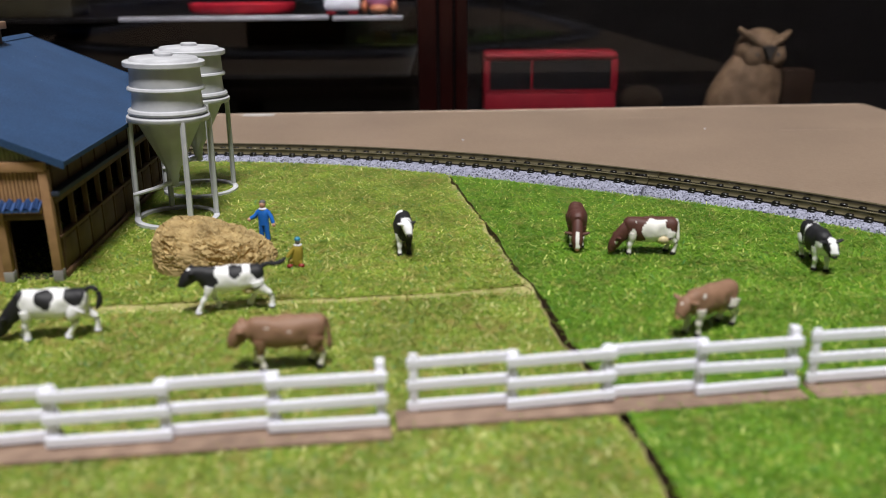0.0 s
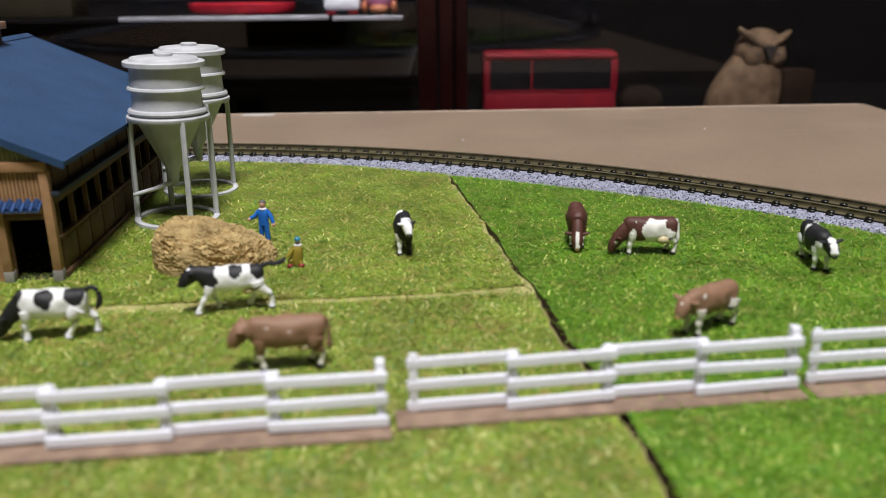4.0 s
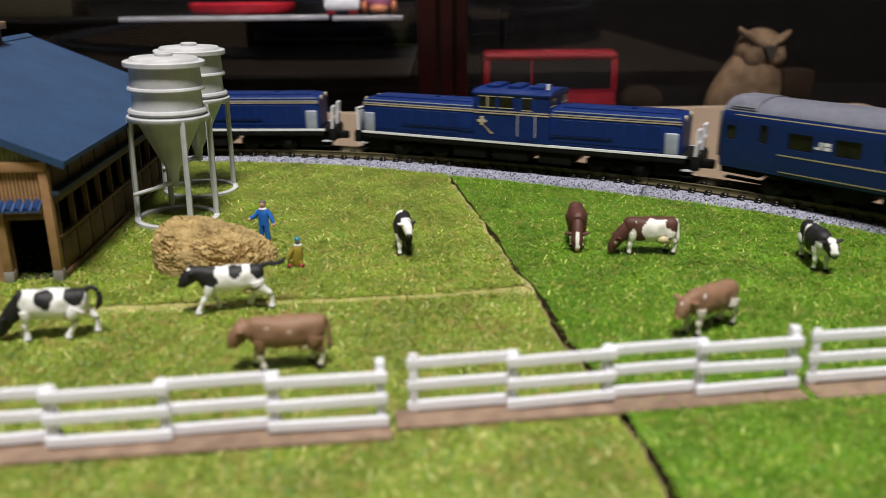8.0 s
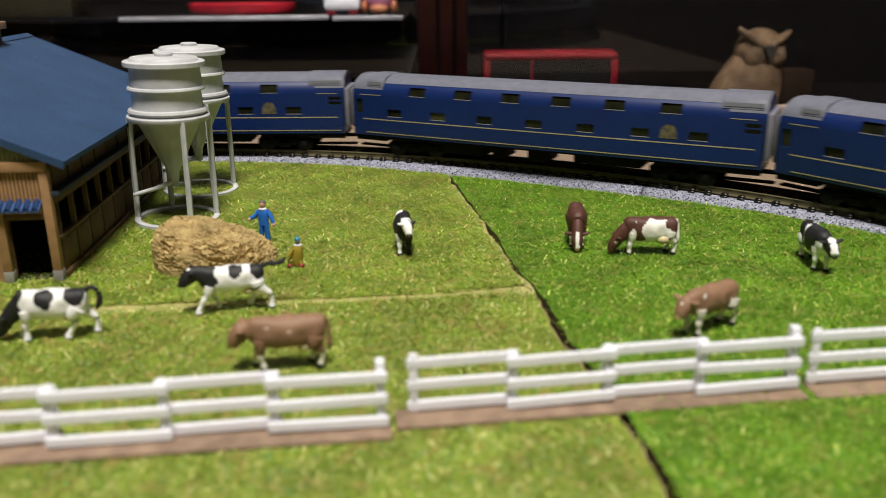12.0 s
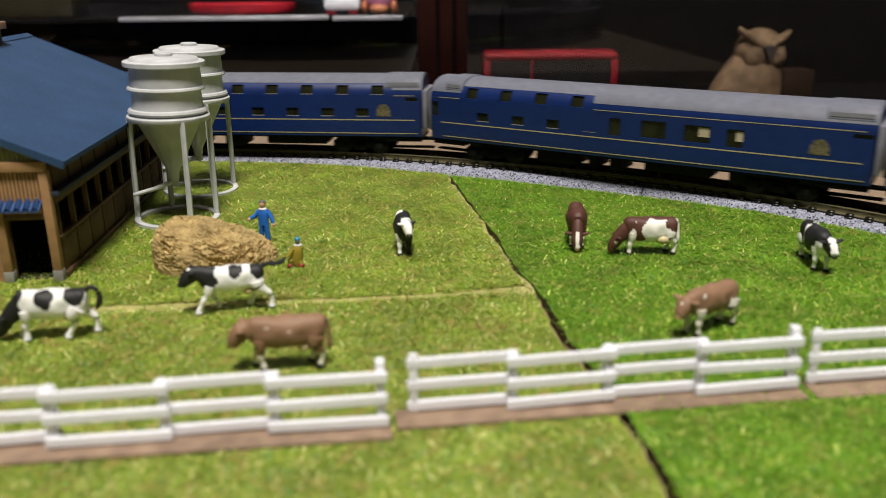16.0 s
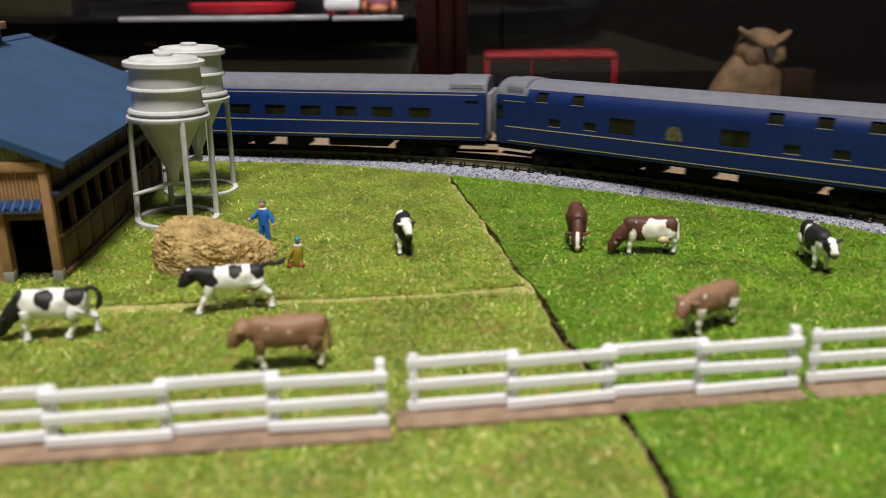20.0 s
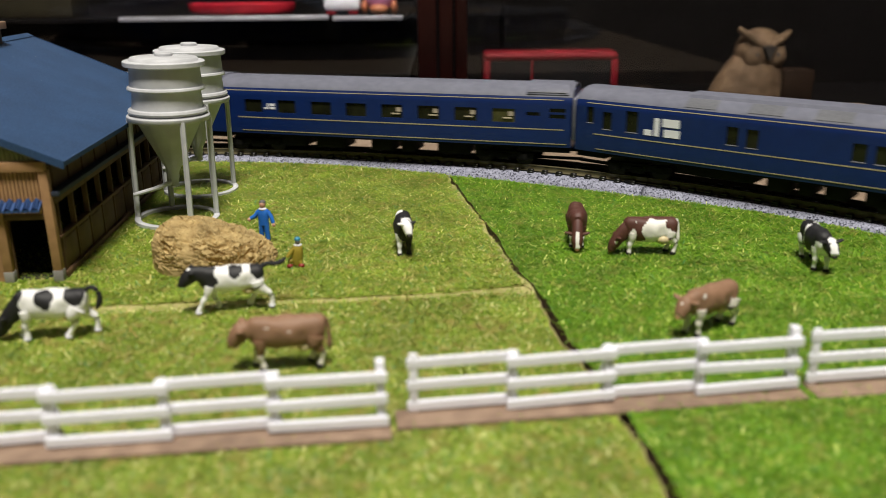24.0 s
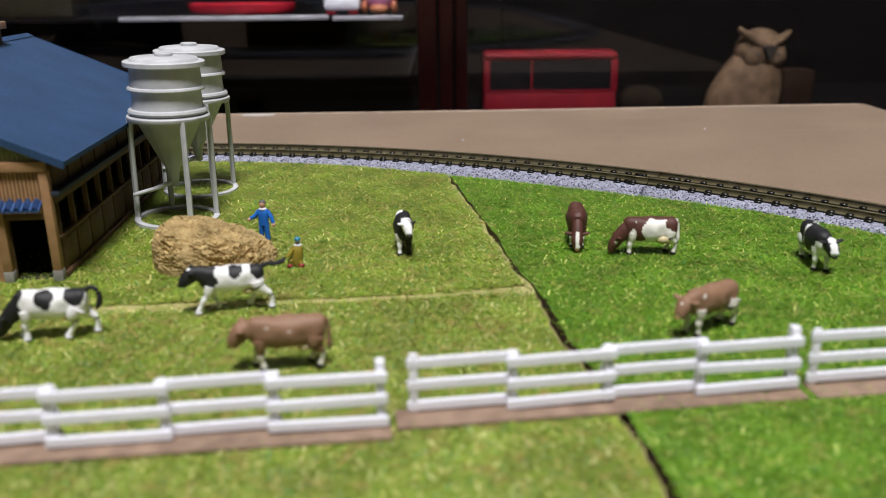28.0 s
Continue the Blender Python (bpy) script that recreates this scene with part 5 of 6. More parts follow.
def coach(label, windows, double, length=135.2, bog=46.0, box_l=(-62.5, -55.8), box_r=(55.0, 67.2), blocks=UNDER_A, grey_spans=None, uppers=(), stripe_from=None, blinds=(), bright=(), crest=None, tail=False, units=(), ridge=29.0):
    """Windows: centre along, centre height, width, height."""
    global ZCREST
    ZCREST = ridge
    c = thing("sleeping_coach", label, "railway coach", (0, 0, 0), group="coaches of the train")
    h = length / 2
    ztop = 26.5 if double else (24.5 if ridge > 28 else 23.4)
    holes = [(x - w / 2, x + w / 2, z - hh / 2, z + hh / 2) for x, z, w, hh in windows]
    bm = bmesh.new()
    # duplex cars keep the lower roof line at their ends
    spans = [(-h, h, ztop)] if not double else [(-h, grey_spans[0], 24.4), (grey_spans[0], grey_spans[1], 26.5), (grey_spans[1], h, 24.4)]
    for side in (-1, 1):
        for x0, x1, zt in spans:
            cut_side(bm, x0, x1, ZB, zt, [q for q in holes if x0 - 0.01 <= q[0] and q[1] <= x1 + 0.01], side)
    body = part("body", bm, M_BLUE, c, "glossy dark blue coach body")
    part("floor_pan", box(-h + 0.4, h - 0.4, -9.0, 9.0, ZB - 0.6, ZB + 0.4), M_UNDER, c)
    for x, d in ((-h, 0.5), (h - 0.5, 0.5)):
        part("end_wall", body_end(x, d, ridge - 1.0), M_BLUE, c)
    for i, (x0, x1, zt) in enumerate(spans):
        r = part("roof", roof_piece(x0, x1, zt), M_GREY, c, "matt grey roof")
    # raised air-conditioner boxes at the roof ends
    dz = ridge - 29.55
    for bx in (box_l, box_r):
        if bx:
            bm = loft([[(x, y * k, z) for y, z in ((-9.0, 25.3), (-8.5, 27.6 + dz), (-6.8, 29.0 + dz), (-3.0, 29.75 + dz), (3.0, 29.75 + dz), (6.8, 29.0 + dz), (8.5, 27.6 + dz), (9.0, 25.3))] for x, k in ((bx[0], 0.97), (bx[0] + 0.6, 1), (bx[1] - 0.6, 1), (bx[1], 0.97))])
            u = part("roof_unit", bm, M_GREY, c)
            for sd in (-1, 1):
                part("grille", loft([[(x, sd * 8.98, 25.9), (x, sd * 8.66, 27.5 + dz), (x, sd * 8.4, 27.4 + dz), (x, sd * 8.6, 25.8)] for x in (bx[0] + 0.8, bx[1] - 0.8)]), M_GREY_D, u)
    for x0, x1, y0, y1, z0, z1, bv in units:
        u = part("roof_unit", box(x0, x1, y0, y1, z0, z1, bv, seg=3), M_GREY, c)
    for k, (x, z, w, hh) in enumerate(windows):
        m = M_PANE_L if k in bright else M_PANE
        for side in (-1, 1):
            yo, yi = width_at(z + hh / 2) - 0.45, width_at(z - hh / 2) - 0.45
            pane = loft([[(xx, side * (yi - 0.25), z - hh / 2), (xx, side * yi, z - hh / 2), (xx, side * yo, z + hh / 2), (xx, side * (yo - 0.25), z + hh / 2)] for xx in (x - w / 2, x + w / 2)])
            p = part("window", pane, m, c)
            if 2 < hh < 3.1 or tail:
                part("sill", box(x - w / 2, x + w / 2, side * (yi + 0.3) - 0.22, side * (yi + 0.3) + 0.22, z - hh / 2 - 0.02, z - hh / 2 + 0.14), M_BELLOWS, p)
            if k in blinds:
                if hh > 4.5:
                    part("blind", box(x + w * 0.05, x + w * 0.45, side * (yi + 0.05) - 0.05, side * (yi + 0.05) + 0.05, z - 0.15 * hh, z + hh * 0.40), M_CREAM, p, "cream roller blind")
                    continue
                part("blind", box(x + w * 0.2, x + w * 0.42, side * (yi + 0.05) - 0.05, side * (yi + 0.05) + 0.05, z - 0.02 * hh, z + hh * 0.3), M_STRIPE, p, "beige roller blind")
                part("berth_table", box(x - w * 0.05 + 0.25 * (k % 3), x + w * 0.32 + 0.35 * (k % 3), side * (yi + 0.2) - 0.2, side * (yi + 0.2) + 0.2, z - 0.22 * hh, z - 0.14 * hh), M_CREAM, p, "cream table edge behind the glass")
    # gold lines
    sx = stripe_from if stripe_from is not None else -h + 4
    for side in (-1, 1):
        part("gold_line", line_on_side(sx, h - 2.5, 14.35, 0.32, side), M_GOLD, c)
        part("gold_line", line_on_side(sx + 1, h - 1.5, 9.75, 0.26, side), M_GOLD, c)
        if not double:
            part("gold_line", line_on_side(-h + 4, h - 3.0, ztop - 0.8, 0.22, side), M_GOLD, c)
        else:
            part("gold_line", line_on_side(-h + 3, grey_spans[0] - 0.5, 22.6, 0.2, side), M_GOLD, c)
            part("gold_line", line_on_side(grey_spans[1] + 0.5, h - 2.5, 22.6, 0.2, side), M_GOLD, c)
    if crest is not None:
        for side in (-1, 1):
            emblem(c, crest, 17.6, side)
    # gangways and couplers
    for s in (-1, 1):
        if not (tail and s > 0):
            part("gangway", box(min(s * h, s * (h + 1.6)), max(s * h, s * (h + 1.6)), -8.7, 8.7, ZB + 2.4, 24.2, 0.4), M_BELLOWS, c, "grey rubber gangway")
        part("coupler", box(min(s * (h - 6), s * (h + 3.2)), max(s * (h - 6), s * (h + 3.2)), -1.0, 1.0, 5.9, 7.0, 0.3), M_UNDER, c)
        a, b = sorted((s * (bog + 9.0), s * (h - 0.3)))
        part("end_beam", box(a, b, -8.7, 8.7, 6.8, ZB - 0.55, 0.2), M_UNDER, c)
        a, b = sorted((s * (bog + 6.0), s * (h + 3.0)))
        part("coupler_arm", box(a, b, -1.2, 1.2, 3.1, 3.7, 0.15), M_UNDER, c)
    for x0, x1 in blocks:
        part("underfloor_box", box(x0, x1, -5.2, 5.2, 3.9 if x1 - x0 < 18 else 4.9, ZB - 0.5, 0.3), M_UNDER, c)
    TRUCKS.append((c, bogies(c, (-bog, bog), 14.0, BOGIE), bog))
    return c


def single(xs, z, w, h, extra=()):
    return [(x, z, w, h) for x in xs] + list(extra)


S_WIN = single((-44.0, -31.3), 18.4, 6.9, 4.4) + single((-18.2, -5.4, 7.5, 20.3, 33.0, 45.6), 18.3, 7.5, 4.4) + [(55.2, 19.1, 4.4, 1.2), (63.0, 20.4, 5.2, 1.3), (63.0, 18.5, 5.2, 1.3), (-54.6, 19.2, 2.3, 5.0), (-64.5, 18.6, 3.0, 4.0)]
DUP_U = single((-42.4, -25.6, -8.9, 7.9, 24.7, 41.4), 24.2, 6.2, 2.9)
DUP_L = single((-51.2, -34.6, -17.7, -0.8, 16.0, 32.8, 49.7), 16.75, 5.5, 2.6) + [(64.3, 20.9, 4.4, 1.2), (64.3, 19.3, 4.4, 1.2), (-65.1, 18.7, 2.6, 4.8)]
SOLO_U = single((-45.7, -33.5, -21.2, -8.9, 3.2, 15.4, 27.8, 40.2, 52.4), 24.4, 4.3, 3.0)
SOLO_L = single((-39.0, -26.7, -14.4, -2.1, 10.1, 22.4, 34.8, 47.0), 16.9, 4.4, 2.8) + [(-54.0, 18.3, 3.4, 2.9), (-66.0, 18.7, 2.4, 4.8), (64.0, 21.4, 4.4, 1.2)]
MIX_U = single((-51.9, -39.4, -27.0, -14.7), 24.5, 4.1, 3.2)
MIX_L = single((-47.6, -34.7, -22.5, -10.2), 17.1, 4.2, 2.8) + [(-2.3, 18.0, 3.6, 5.2), (9.5, 18.2, 7.5, 5.0), (22.2, 18.1, 7.5, 4.8), (32.7, 17.8, 4.6, 5.0), (64.5, 21.3, 4.8, 1.2), (-66.0, 18.7, 2.4, 4.8)]
DINER = single((-52.7, -40.9, -28.8, -16.7, -4.6), 18.4, 9.4, 3.9) + [(6.6, 18.5, 5.6, 3.8), (18.4, 18.6, 5.6, 3.2), (27.1, 18.6, 5.8, 3.2), (36.0, 18.6, 5.6, 3.2), (44.1, 18.6, 4.6, 3.8), (-62.2, 18.7, 2.6, 2.8), (64.1, 18.9, 2.6, 2.6)]
BUNK = [(-55.2, 17.9, 3.2, 3.4), (62.8, 21.4, 4.5, 1.1), (-66.2, 19.0, 2.1, 4.3)] + single((-44.4, -31.6, -18.8, -6.0, 6.8, 19.6, 32.4, 45.2), 17.6, 7.4, 3.4)
ROYAL_U = single((-50.5, -37.9, 20.9, 33.3, 45.7), 24.4, 4.2, 3.0)
ROYAL_L = [(-45.6, 16.9, 4.0, 2.6), (-33.3, 17.0, 4.0, 2.6), (-22.8, 18.1, 8.1, 4.7), (10.7, 18.1, 8.2, 4.7), (25.9, 16.8, 4.2, 2.6), (38.3, 16.8, 4.2, 2.6), (50.7, 16.8, 4.2, 2.6), (63.3, 21.6, 4.0, 1.2), (-66.0, 18.7, 2.4, 4.8)]
TWIN_U = single((-39.1, 27.5, 44.0), 24.4, 5.2, 3.0)
TWIN_L = [(-47.6, 16.8, 5.0, 2.4), (-31.0, 16.9, 4.6, 2.5), (-17.8, 18.0, 7.2, 4.5), (14.6, 17.9, 7.4, 4.5), (36.0, 16.8, 5.0, 2.5), (50.5, 16.9, 5.4, 2.6), (63.7, 21.6, 4.2, 1.2), (-66.0, 18.7, 2.4, 4.8)]
END_D = (-56.0, 57.5)


def badge(owner, x, z, height):
    """The operator's mark as four plain blocks."""
    for side in (-1, 1):
        y = side * (HALFW + 0.03)
        k = height / 5.6
        bm = bmesh.new()
        for q in ([(-6.0, -2.8), (-6.0, -1.0), (-3.4, -1.0), (-3.4, -2.8)], [(-2.7, -2.8), (-2.7, 2.8), (-1.0, 2.8), (-1.0, -2.8)],
                  [(0.0, 0.3), (0.0, 2.8), (5.6, 2.8), (5.6, 0.3)], [(0.6, -2.8), (0.6, -0.4), (5.8, -0.4), (5.8, -2.8)]):
            loft([[(x - side * a * k, y + e * side, z + b * k) for a, b in q] for e in (0, 0.08)], bm)
        part("operator_mark", bm, M_WHITE_PL, owner, "white painted operator mark")


CARS = []


def build_train():
    # locomotive
    def loco():
        c = thing("diesel_locomotive", "blue centre-cab diesel locomotive with white sill line", "locomotive", (0, 0, 0), group="locomotives")
        hood = [(-7.9, 10.2), (-8.0, 20.1), (-7.75, 20.8), (-6.9, 21.2), (-3.0, 21.45), (3.0, 21.45), (6.9, 21.2), (7.75, 20.8), (8.0, 20.1), (7.9, 10.2)]
        for x0, x1, nm in ((-55.5, -12.8, -1), (12.8, 53.5, 1)):
            ends = [(x0, 0.93 if nm < 0 else 1.0, 21.6 if nm < 0 else 24), (x0 + 1.6, 1, 24), (x1 - 1.6, 1, 24), (x1, 0.93 if nm > 0 else 1.0, 21.9 if nm > 0 else 24)]
            p = part("hood", loft([[(x, y * k, min(z, 10.2 + (z - 10.2) * (0.93 if k < 1 else 1))) for y, z in hood] for x, k, zz in ends]), M_LOCO, c, "glossy blue engine hood")
            a0, a1 = (x0 + 1.5, x1 - 6)
            for k in range(6):
                xx = a0 + (a1 - a0) * k / 6
                for s in (-1, 1):
                    part("hood_door", box(xx + 0.3, xx + (a1 - a0) / 6 - 0.3, s * 8.0 - 0.06, s * 8.0 + 0.06, 11.2, 18.2, 0.05, seg=1), M_LOCO, p)
            part("exhaust", lathe([(0.9, 21.0), (0.9, 22.2), (0.6, 22.3)], 14, at=((x0 + x1) / 2 + 4, 0)), M_LOCO, p)
            part("ridge_panel", box(x0 + 3, x1 - 3, -4.5, 4.5, 21.2, 21.8, 0.2), M_LOCO, p)
            for s in (-1, 1):
                part("cream_line", box(x0 + 0.4, x1 + (0.2 if nm < 0 else -0.4), s * 8.05 - 0.08, s * 8.05 + 0.08, 19.55, 19.95), M_STRIPE, p)
                part("cream_line", box(x0 + 0.4, x1 + (0.2 if nm < 0 else -0.4), s * 8.05 - 0.08, s * 8.05 + 0.08, 18.9, 19.3), M_STRIPE, p)
                # pale bar stands in for the light caught along the hood's shoulder
                part("shoulder_glint", box(x0 + 1, x1 - 1, s * 7.8 - 0.14, s * 7.8 + 0.14, 20.6, 20.85), M_SAND, p, "thin pale line painting the lit hood shoulder")
            for s in (-1, 1):
                ex = x0 - 0.2 if nm < 0 else x1 + 0.2
                lm = bmesh.new()
                bmesh.ops.create_cone(lm, cap_ends=True, segments=18, radius1=0.9, radius2=0.9, depth=0.6)
                bmesh.ops.rotate(lm, verts=lm.verts, matrix=Euler((0, math.pi / 2, 0)).to_matrix())
                bmesh.ops.translate(lm, verts=lm.verts, vec=(ex, s * 4.2, 20.4))
                part("headlight", lm, M_CREAM, p)
        cab = part("cab", loft([[(x, y, z) for y, z in ((-8.9, 10.2), (-9.0, 25.2), (9.0, 25.2), (8.9, 10.2))] for x in (-12.9, -12.4, 12.4, 12.9)]), M_LOCO, c, "blue driver's cab")
        rf = part("cab_roof", loft([[(x, y * k, z) for y, z in ((-9.3, 25.0), (-9.3, 25.5), (-8.0, 26.2), (-4.0, 26.6), (4.0, 26.6), (8.0, 26.2), (9.3, 25.5), (9.3, 25.0))] for x, k in ((-13.3, 1), (13.3, 1))]), M_LOCO, cab)
        for x in (-10.5, -3, 4.5):
            part("roof_hatch", box(x, x + 4.6, -4.6, 4.6, 26.3, 27.5, 0.3), M_LOCO, rf)
        part("horn", tube([(11.0, -5.5, 26.8), (11.0, -5.5, 28.6)], 0.55, 8), M_WHITE_PL, rf)
        for x in (-12.95, 12.95):
            for y in (-5.6, 5.6):
                part("end_window", box(x - 0.12, x + 0.12, y - 2.4, y + 2.4, 22.0, 24.5, 0.1, seg=1), M_PANE_L, cab)
                part("window_frame", box(x - 0.16, x + 0.16, y - 2.5, y + 2.5, 21.75, 22.0), M_CREAM, cab)
        for s in (-1, 1):
            for x0, x1, z0, z1 in ((-10.8, -5.3, 21.0, 24.3), (-4.0, 0.6, 21.0, 24.3), (3.9, 6.8, 20.6, 24.2)):
                w = part("cab_window", box(x0, x1, s * 9.0 - 0.1, s * 9.0 + 0.1, z0, z1, 0.08, seg=1), M_PANE, cab)
                for q in ((x0 - 0.25, x1 + 0.25, z0 - 0.25, z0), (x0 - 0.25, x1 + 0.25, z1, z1 + 0.25), (x0 - 0.25, x0, z0, z1), (x1, x1 + 0.25, z0, z1)):
                    part("window_frame", box(q[0], q[1], s * 9.02 - 0.12, s * 9.02 + 0.12, q[2], q[3]), M_LOCO if q[3] - q[2] > 1 else M_CREAM, w)
            part("mullion", box(-8.2, -7.8, s * 9.02 - 0.12, s * 9.02 + 0.12, 21.0, 24.3), M_CREAM, cab)
            part("cab_door", box(3.2, 7.6, s * 9.0 - 0.08, s * 9.0 + 0.08, 11.0, 20.0, 0.06, seg=1), M_LOCO, cab)
            for x in (2.4, 8.3):
                part("hand_rail", box(x - 0.13, x + 0.13, s * 9.25 - 0.12, s * 9.25 + 0.12, 12.2, 19.0), M_GANG, cab)
            for z in (19.05, 19.78):
                part("cream_line", box(-12.8, 12.8, s * 9.03 - 0.1, s * 9.03 + 0.1, z - 0.2, z + 0.2), M_STRIPE, cab)
            # plain gold comet mark beside the cab
            bm = box(-11.6, -8.4, s * 9.02 - 0.1, s * 9.02 + 0.1, 15.9, 16.8, 0.1, seg=1)
            box(-10.6, -9.4, s * 9.02 - 0.11, s * 9.02 + 0.11, 14.9, 17.9, 0.1, bm, seg=1)
            part("comet_mark", bm, M_CREAM, cab, "pale gold star mark")
            part("comet_tail", loft([[(-9.6, s * 9.0 - 0.1, 15.2), (-6.0, s * 9.0 - 0.1, 12.4), (-7.0, s * 9.0 - 0.1, 12.4)], [(-9.6, s * 9.0 + 0.1, 15.2), (-6.0, s * 9.0 + 0.1, 12.4), (-7.0, s * 9.0 + 0.1, 12.4)]]), M_GOLD, cab)
        part("frame", box(-55.5, 55.0, -8.7, 8.7, 7.6, 9.6, 0.2), M_UNDER, c)
        for s in (-1, 1):
            part("sill_line", box(-55.5, 55.2, s * 8.72 - 0.14, s * 8.72 + 0.14, 9.3, 10.1, 0.06, seg=1), M_WHITE_PL, c, "white running-board edge")
            part("long_handrail", box(-40, 33, s * 8.35 - 0.1, s * 8.35 + 0.1, 13.2, 13.4), M_UNDER, c)
            for x in (-54.6, 48.6):
                part("sandbox", box(x, x + 4.0, s * 8.3 - 0.5, s * 8.3 + 0.5, 10.0, 16.5, 0.5, seg=3), M_SAND, c, "light grey box at the hood corner")
        part("deck", box(-58.6, 58.6, -8.3, 8.3, 8.9, 9.9, 0.15), M_UNDER, c)
        for s in (-1, 1):
            for y in (-7.6, -3.2, 3.2, 7.6):
                part("end_rail", tube([(s * 57.6, y, 9.6), (s * 58.0, y, 17.6)], 0.42, 8), M_WHITE_PL, c, "white end handrail")
            for y0, y1 in ((-7.6, -3.2), (3.2, 7.6)):
                part("end_panel", box(min(s * 57.5, s * 57.9), max(s * 57.5, s * 57.9), y0, y1, 9.8, 16.6, 0.15), M_GANG, c, "pale plate behind the end handrail")
                for z in (17.4, 13.6):
                    part("end_rail", tube([(s * 57.95, y0, z), (s * 57.95, y1, z)], 0.4, 8), M_WHITE_PL, c, "white end handrail")
            part("buffer_beam", box(min(s * 56.5, s * 59.0), max(s * 56.5, s * 59.0), -8.4, 8.4, 5.8, 9.2, 0.2), M_UNDER, c)
            part("coupler", box(min(s * 58, s * 62.5), max(s * 58, s * 62.5), -1.2, 1.2, 5.2, 7.8, 0.4), M_UNDER, c)
            for y in (-7.2, 7.2):
                for z in (3.6, 5.4):
                    part("step", box(min(s * 54, s * 57.5), max(s * 54, s * 57.5), y - 1.3, y + 1.3, z, z + 0.4), M_GANG if z > 5 else M_UNDER, c)
        for x0, x1 in ((-56.5, -45.8), (45.8, 56.5)):
            part("pilot", box(x0, x1, -6.8, 6.8, 3.2, 7.7, 0.4), M_UNDER, c, "black pilot under the end deck")
        for x0, x1 in ((-21, -9), (-6.5, 5.5), (9, 20)):
            part("fuel_tank", box(x0, x1, -8.0, 8.0, 3.8, 7.8, 0.5), M_UNDER, c)
        TRUCKS.append((c, bogies(c, (-35, 35), 14.5, BOGIE_L), 35.0))
        return c

    CARS.append((loco(), -1.060, 35.0))
    CARS.append((loco(), -0.6555, 35.0))
    dup = "dark blue duplex sleeping coach with two rows of windows"
    E = coach("dark blue sleeping coach with one row of windows", S_WIN, False, box_l=(-66.0, -57.5), box_r=(52.5, 66.5), blocks=UNDER_B, stripe_from=-50, blinds=(4, 5, 6, 7), bright=(7,), ridge=28.2)
    badge(E, -37.7, 18.4, 2.0)
    CARS.append((E, 0, 46.0))
    for _ in range(3):
        CARS.append((coach(dup, DUP_U + DUP_L, True, grey_spans=END_D, crest=41.1, bright=(7,)), 0, 46.0))
    CARS.append((coach("dark blue duplex coach with nine small upper windows", SOLO_U + SOLO_L, True, grey_spans=(-50, 57.5), crest=54.3), 0, 46.0))
    c = coach("dark blue coach with lounge windows and four upper windows", MIX_U + MIX_L, True, grey_spans=(-56, -9.5), crest=54.5, blinds=(10, 11), blocks=((-30, -16), (-12, -9), (-5, -1), (6, 26), (31, 36)))
    CARS.append((c, 0, 46.0))
    units = [(-64.0, -61.0, -2, 2, 24.8, 26.4, 0.5)]
    for x in (-47.5, -25.8, -5.1, 19.5, 51.6):
        units.append((x - 4.3, x + 4.3, -4.5, 4.5, 25.0, 26.9, 0.4))
        units.append((x - 3.7, x + 3.7, -3.9, 3.9, 26.2, 28.6, 0.6))
    for x in (-36.3, -15.8, 4.7, 34.6):
        units.append((x - 2.9, x + 2.9, -3.2, 3.2, 25.0, 26.9, 0.5))
    d = coach("dark blue dining coach with red table lamps in its windows", DINER, False, box_l=None, box_r=None, units=units, crest=58.6, bright=(5, 9), blocks=UNDER_B, ridge=25.9)
    for x in (-52.7, -40.9, -28.8, -16.7, -4.6):
        for s in (-1, 1):
            lm = lathe([(0.85, 16.5), (0.5, 16.8), (0.32, 17.2), (0.32, 17.7), (1.25, 17.8), (1.05, 18.9), (0.55, 19.7), (0.2, 20.0)], 14, at=(0, 0))
            for v in lm.verts:
                v.co = (x + 1.3 + v.co.x, s * (9.25 + v.co.y * 0.12), v.co.z)
            part("table_lamp", lm, M_RED_LAMP, d, "glowing red table lamp")
            for k in (-1, 1):
                part("curtain", box(x + k * 3.6 - 0.95, x + k * 3.6 + 0.95, s * 9.22 - 0.06, s * 9.22 + 0.06, 19.2, 20.2), M_CREAM, d)
            part("curtain", box(x - 4.5, x - 3.2, s * 9.22 - 0.06, s * 9.22 + 0.06, 16.6, 19.4), M_CREAM, d)
    CARS.append((d, 0, 46.0))
    CARS.append((coach("dark blue bunk coach with eight plain windows", BUNK, False, box_l=(-66.5, -60), stripe_from=-64), 0, 46.0))
    CARS.append((coach("dark blue coach with two large compartment windows", ROYAL_U + ROYAL_L, True, grey_spans=END_D, crest=-6.7, box_l=(-64, -57)), 0, 46.0))
    CARS.append((coach("dark blue twin-room coach with two large windows", TWIN_U + TWIN_L, True, grey_spans=(-43.5, 47.5), crest=57.0, box_l=(-64, -57)), 0, 46.0))
    f = coach("dark blue sleeping coach with one row of windows", S_WIN, False, box_l=(-66.0, -57.5), box_r=(52.5, 66.5), blocks=UNDER_B, stripe_from=-50, blinds=(4, 5, 6, 7), bright=(7,), ridge=28.2)
    badge(f, -37.7, 18.4, 2.0)
    CARS.append((f, 0, 46.0))
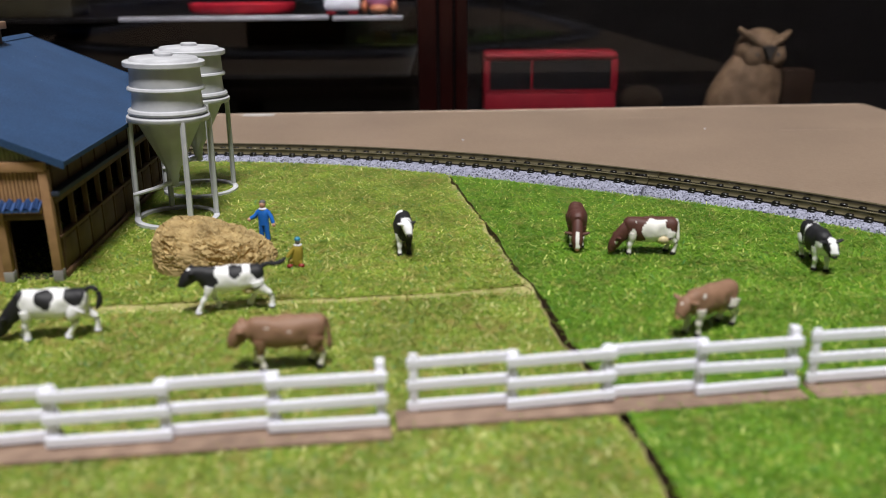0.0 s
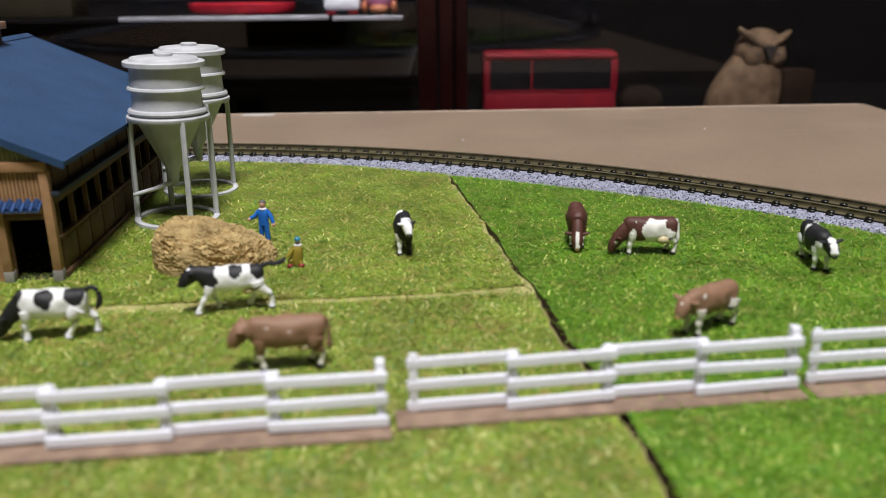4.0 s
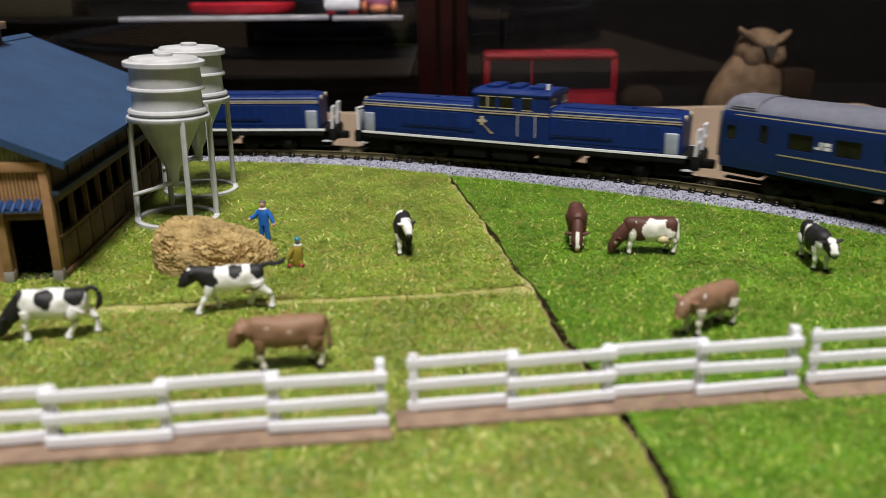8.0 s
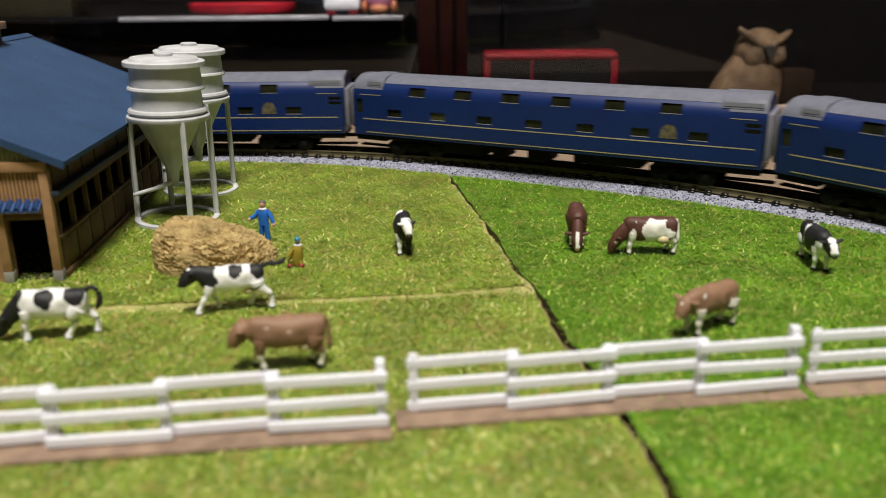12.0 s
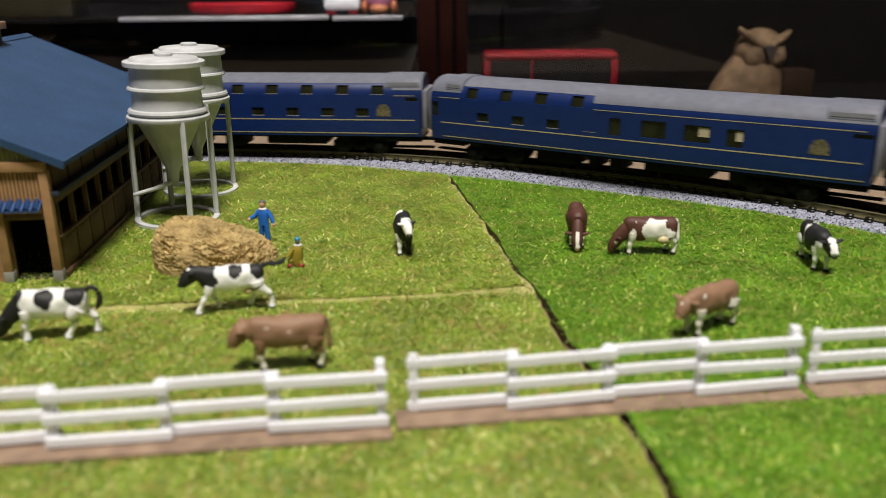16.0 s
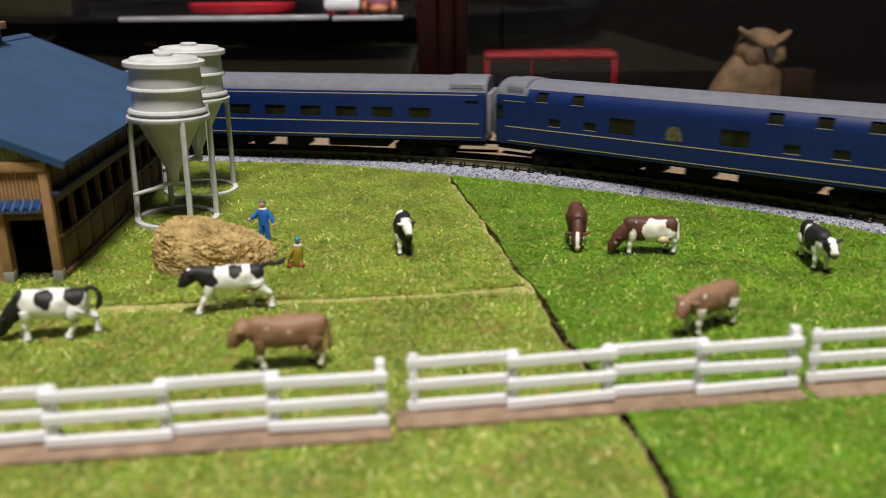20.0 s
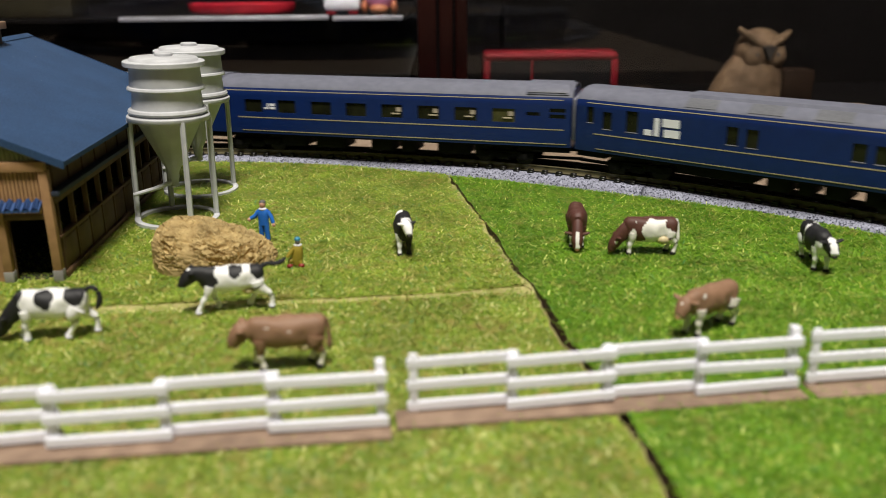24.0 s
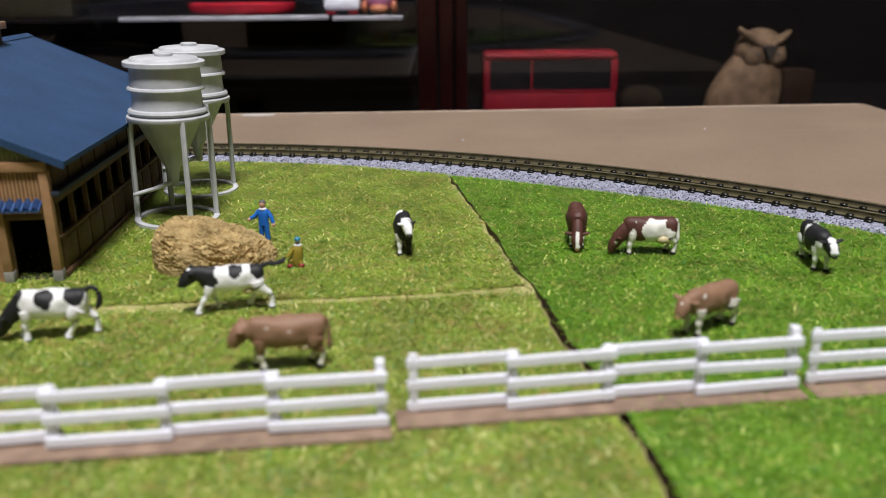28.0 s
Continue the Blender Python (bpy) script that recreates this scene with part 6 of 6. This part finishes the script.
    kani = [(-53.5, 20.0, 2.4, 5.0), (-47.6, 18.7, 3.2, 5.4), (-39.3, 19.2, 4.0, 6.4), (-8.6, 18.5, 3.4, 5.2), (-3.0, 18.3, 3.4, 5.2), (24.2, 18.0, 3.5, 4.8), (29.7, 17.9, 3.5, 4.8), (54.5, 18.7, 2.4, 4.6)]
    g = coach("dark blue generator coach at the tail of the train", kani, False, length=117.5, bog=39.0, box_l=None, box_r=None, blocks=UNDER_C, tail=True, stripe_from=-52, ridge=28.01)
    badge(g, -29.4, 18.6, 5.3)
    for x in (-18.8, -0.6, 16.8, 34.8):
        for s in (-1, 1):
            zs = (25.0, 25.6, 26.2, 26.8, 27.2)
            part("roof_grille", loft([[(xx, s * (width_at(z) + 0.16), z + 0.16) for z in zs] + [(xx, s * (width_at(z) - 0.1), z - 0.1) for z in zs[::-1]] for xx in (x - 4.6, x + 4.6)]), M_GREY_D, g, "darker grey roof grille")
    part("roof_hump", loft([[(x, y, z) for y, z in ((-5.2, 27.0), (-4.4, 28.2), (-2, 28.6), (2, 28.6), (4.4, 28.2), (5.2, 27.0))] for x in (-24, 43, 45)]), M_GREY, g)
    part("roof_tank", box(47, 52.5, -3, 3, 27.4, 28.9, 0.6), M_GREY, g)
    # rounded blue tail end with a lit sign box and lamps
    prof = [(width_at(z) + 0.16, z) for z in (22.0, 23.5, 24.8, 25.8, 26.6, 27.2, 27.7)]
    ring = [(-y, z) for y, z in prof] + [(0.0, 28.25)] + [(y, z) for y, z in prof[::-1]]
    part("tail_cap", loft([[(x, y * k, 22.0 + (z - 22.0) * q) for y, z in ring] for x, k, q in ((55.5, 1.0, 1.0), (57.4, 1.0, 0.93), (58.8, 0.97, 0.75), (59.6, 0.93, 0.5))]), M_LOCO, g)
    for y in (-5.6, 0, 5.6):
        part("end_window", box(58.8, 59.1, y - 2.0, y + 2.0, 16.5, 21.4, 0.08, seg=1), M_PANE, g)
    for y in (-6.4, 6.4):
        part("tail_lamp", box(58.8, 59.5, y - 0.8, y + 0.8, 11.4, 13.0, 0.2), M_GREY, g)
    part("coupler_head", box(60.5, 64.0, -1.8, 1.8, 4.8, 7.6, 0.5), M_UNDER, g)
    CARS.append((g, 0, 39.0))


build_train()
# distance run, as the angle of the first coupling behind coach one at each second
RUN = [3.7580, 3.4260, 3.0940, 2.7620, 2.4300, 2.0980, 1.7662, 1.4420, 1.1090, 0.7770, 0.4517, 0.1305, -0.1924, -0.5109, -0.8252, -1.1385, -1.4531, -1.7719, -2.0952, -2.4167, -2.7314, -3.0414, -3.3531, -3.6694, -3.9889, -4.3095, -4.6289, -4.9484, -5.2678]

# ---- the rails and sleepers ----
track()


def car_place(s, bog):
    a, _ = oval(s - bog)
    b, _ = oval(s + bog)
    d = b - a
    return (a + b) / 2, math.atan2(d.y, d.x)


def motions():
    """The whole train runs round the oval at nearly even speed."""
    for i, (car, shift, bog) in enumerate(CARS):
        j = i - 1
        if i < 2:
            off = shift
        elif j == 12:
            off = 4.508 + 0.1907
        else:
            off = 0.4508 * (j - 1) - 0.2254
        trucks = [t for c, t, _ in TRUCKS if c is car][0]
        rows, turns = [], ([], [])
        for k in range(141):
            t = k * 0.2
            s = (float(np.interp(t, range(29), RUN)) + off) * RAD
            p, h = car_place(s, bog)
            rows.append((t, pose(p.x * MM, p.y * MM, 0, 0, 0, math.degrees(h))))
            if k % 2 == 0:
                for q, sgn in ((0, -1), (1, 1)):
                    _, hh = oval(s + sgn * bog)
                    d = (hh - h + math.pi) % (2 * math.pi) - math.pi
                    turns[q].append((t, pose(sgn * bog * MM, 0, 0, 0, 0, math.degrees(d))))
        walk(car, rows)
        for q in (0, 1):
            walk(trucks[q], turns[q])


motions()
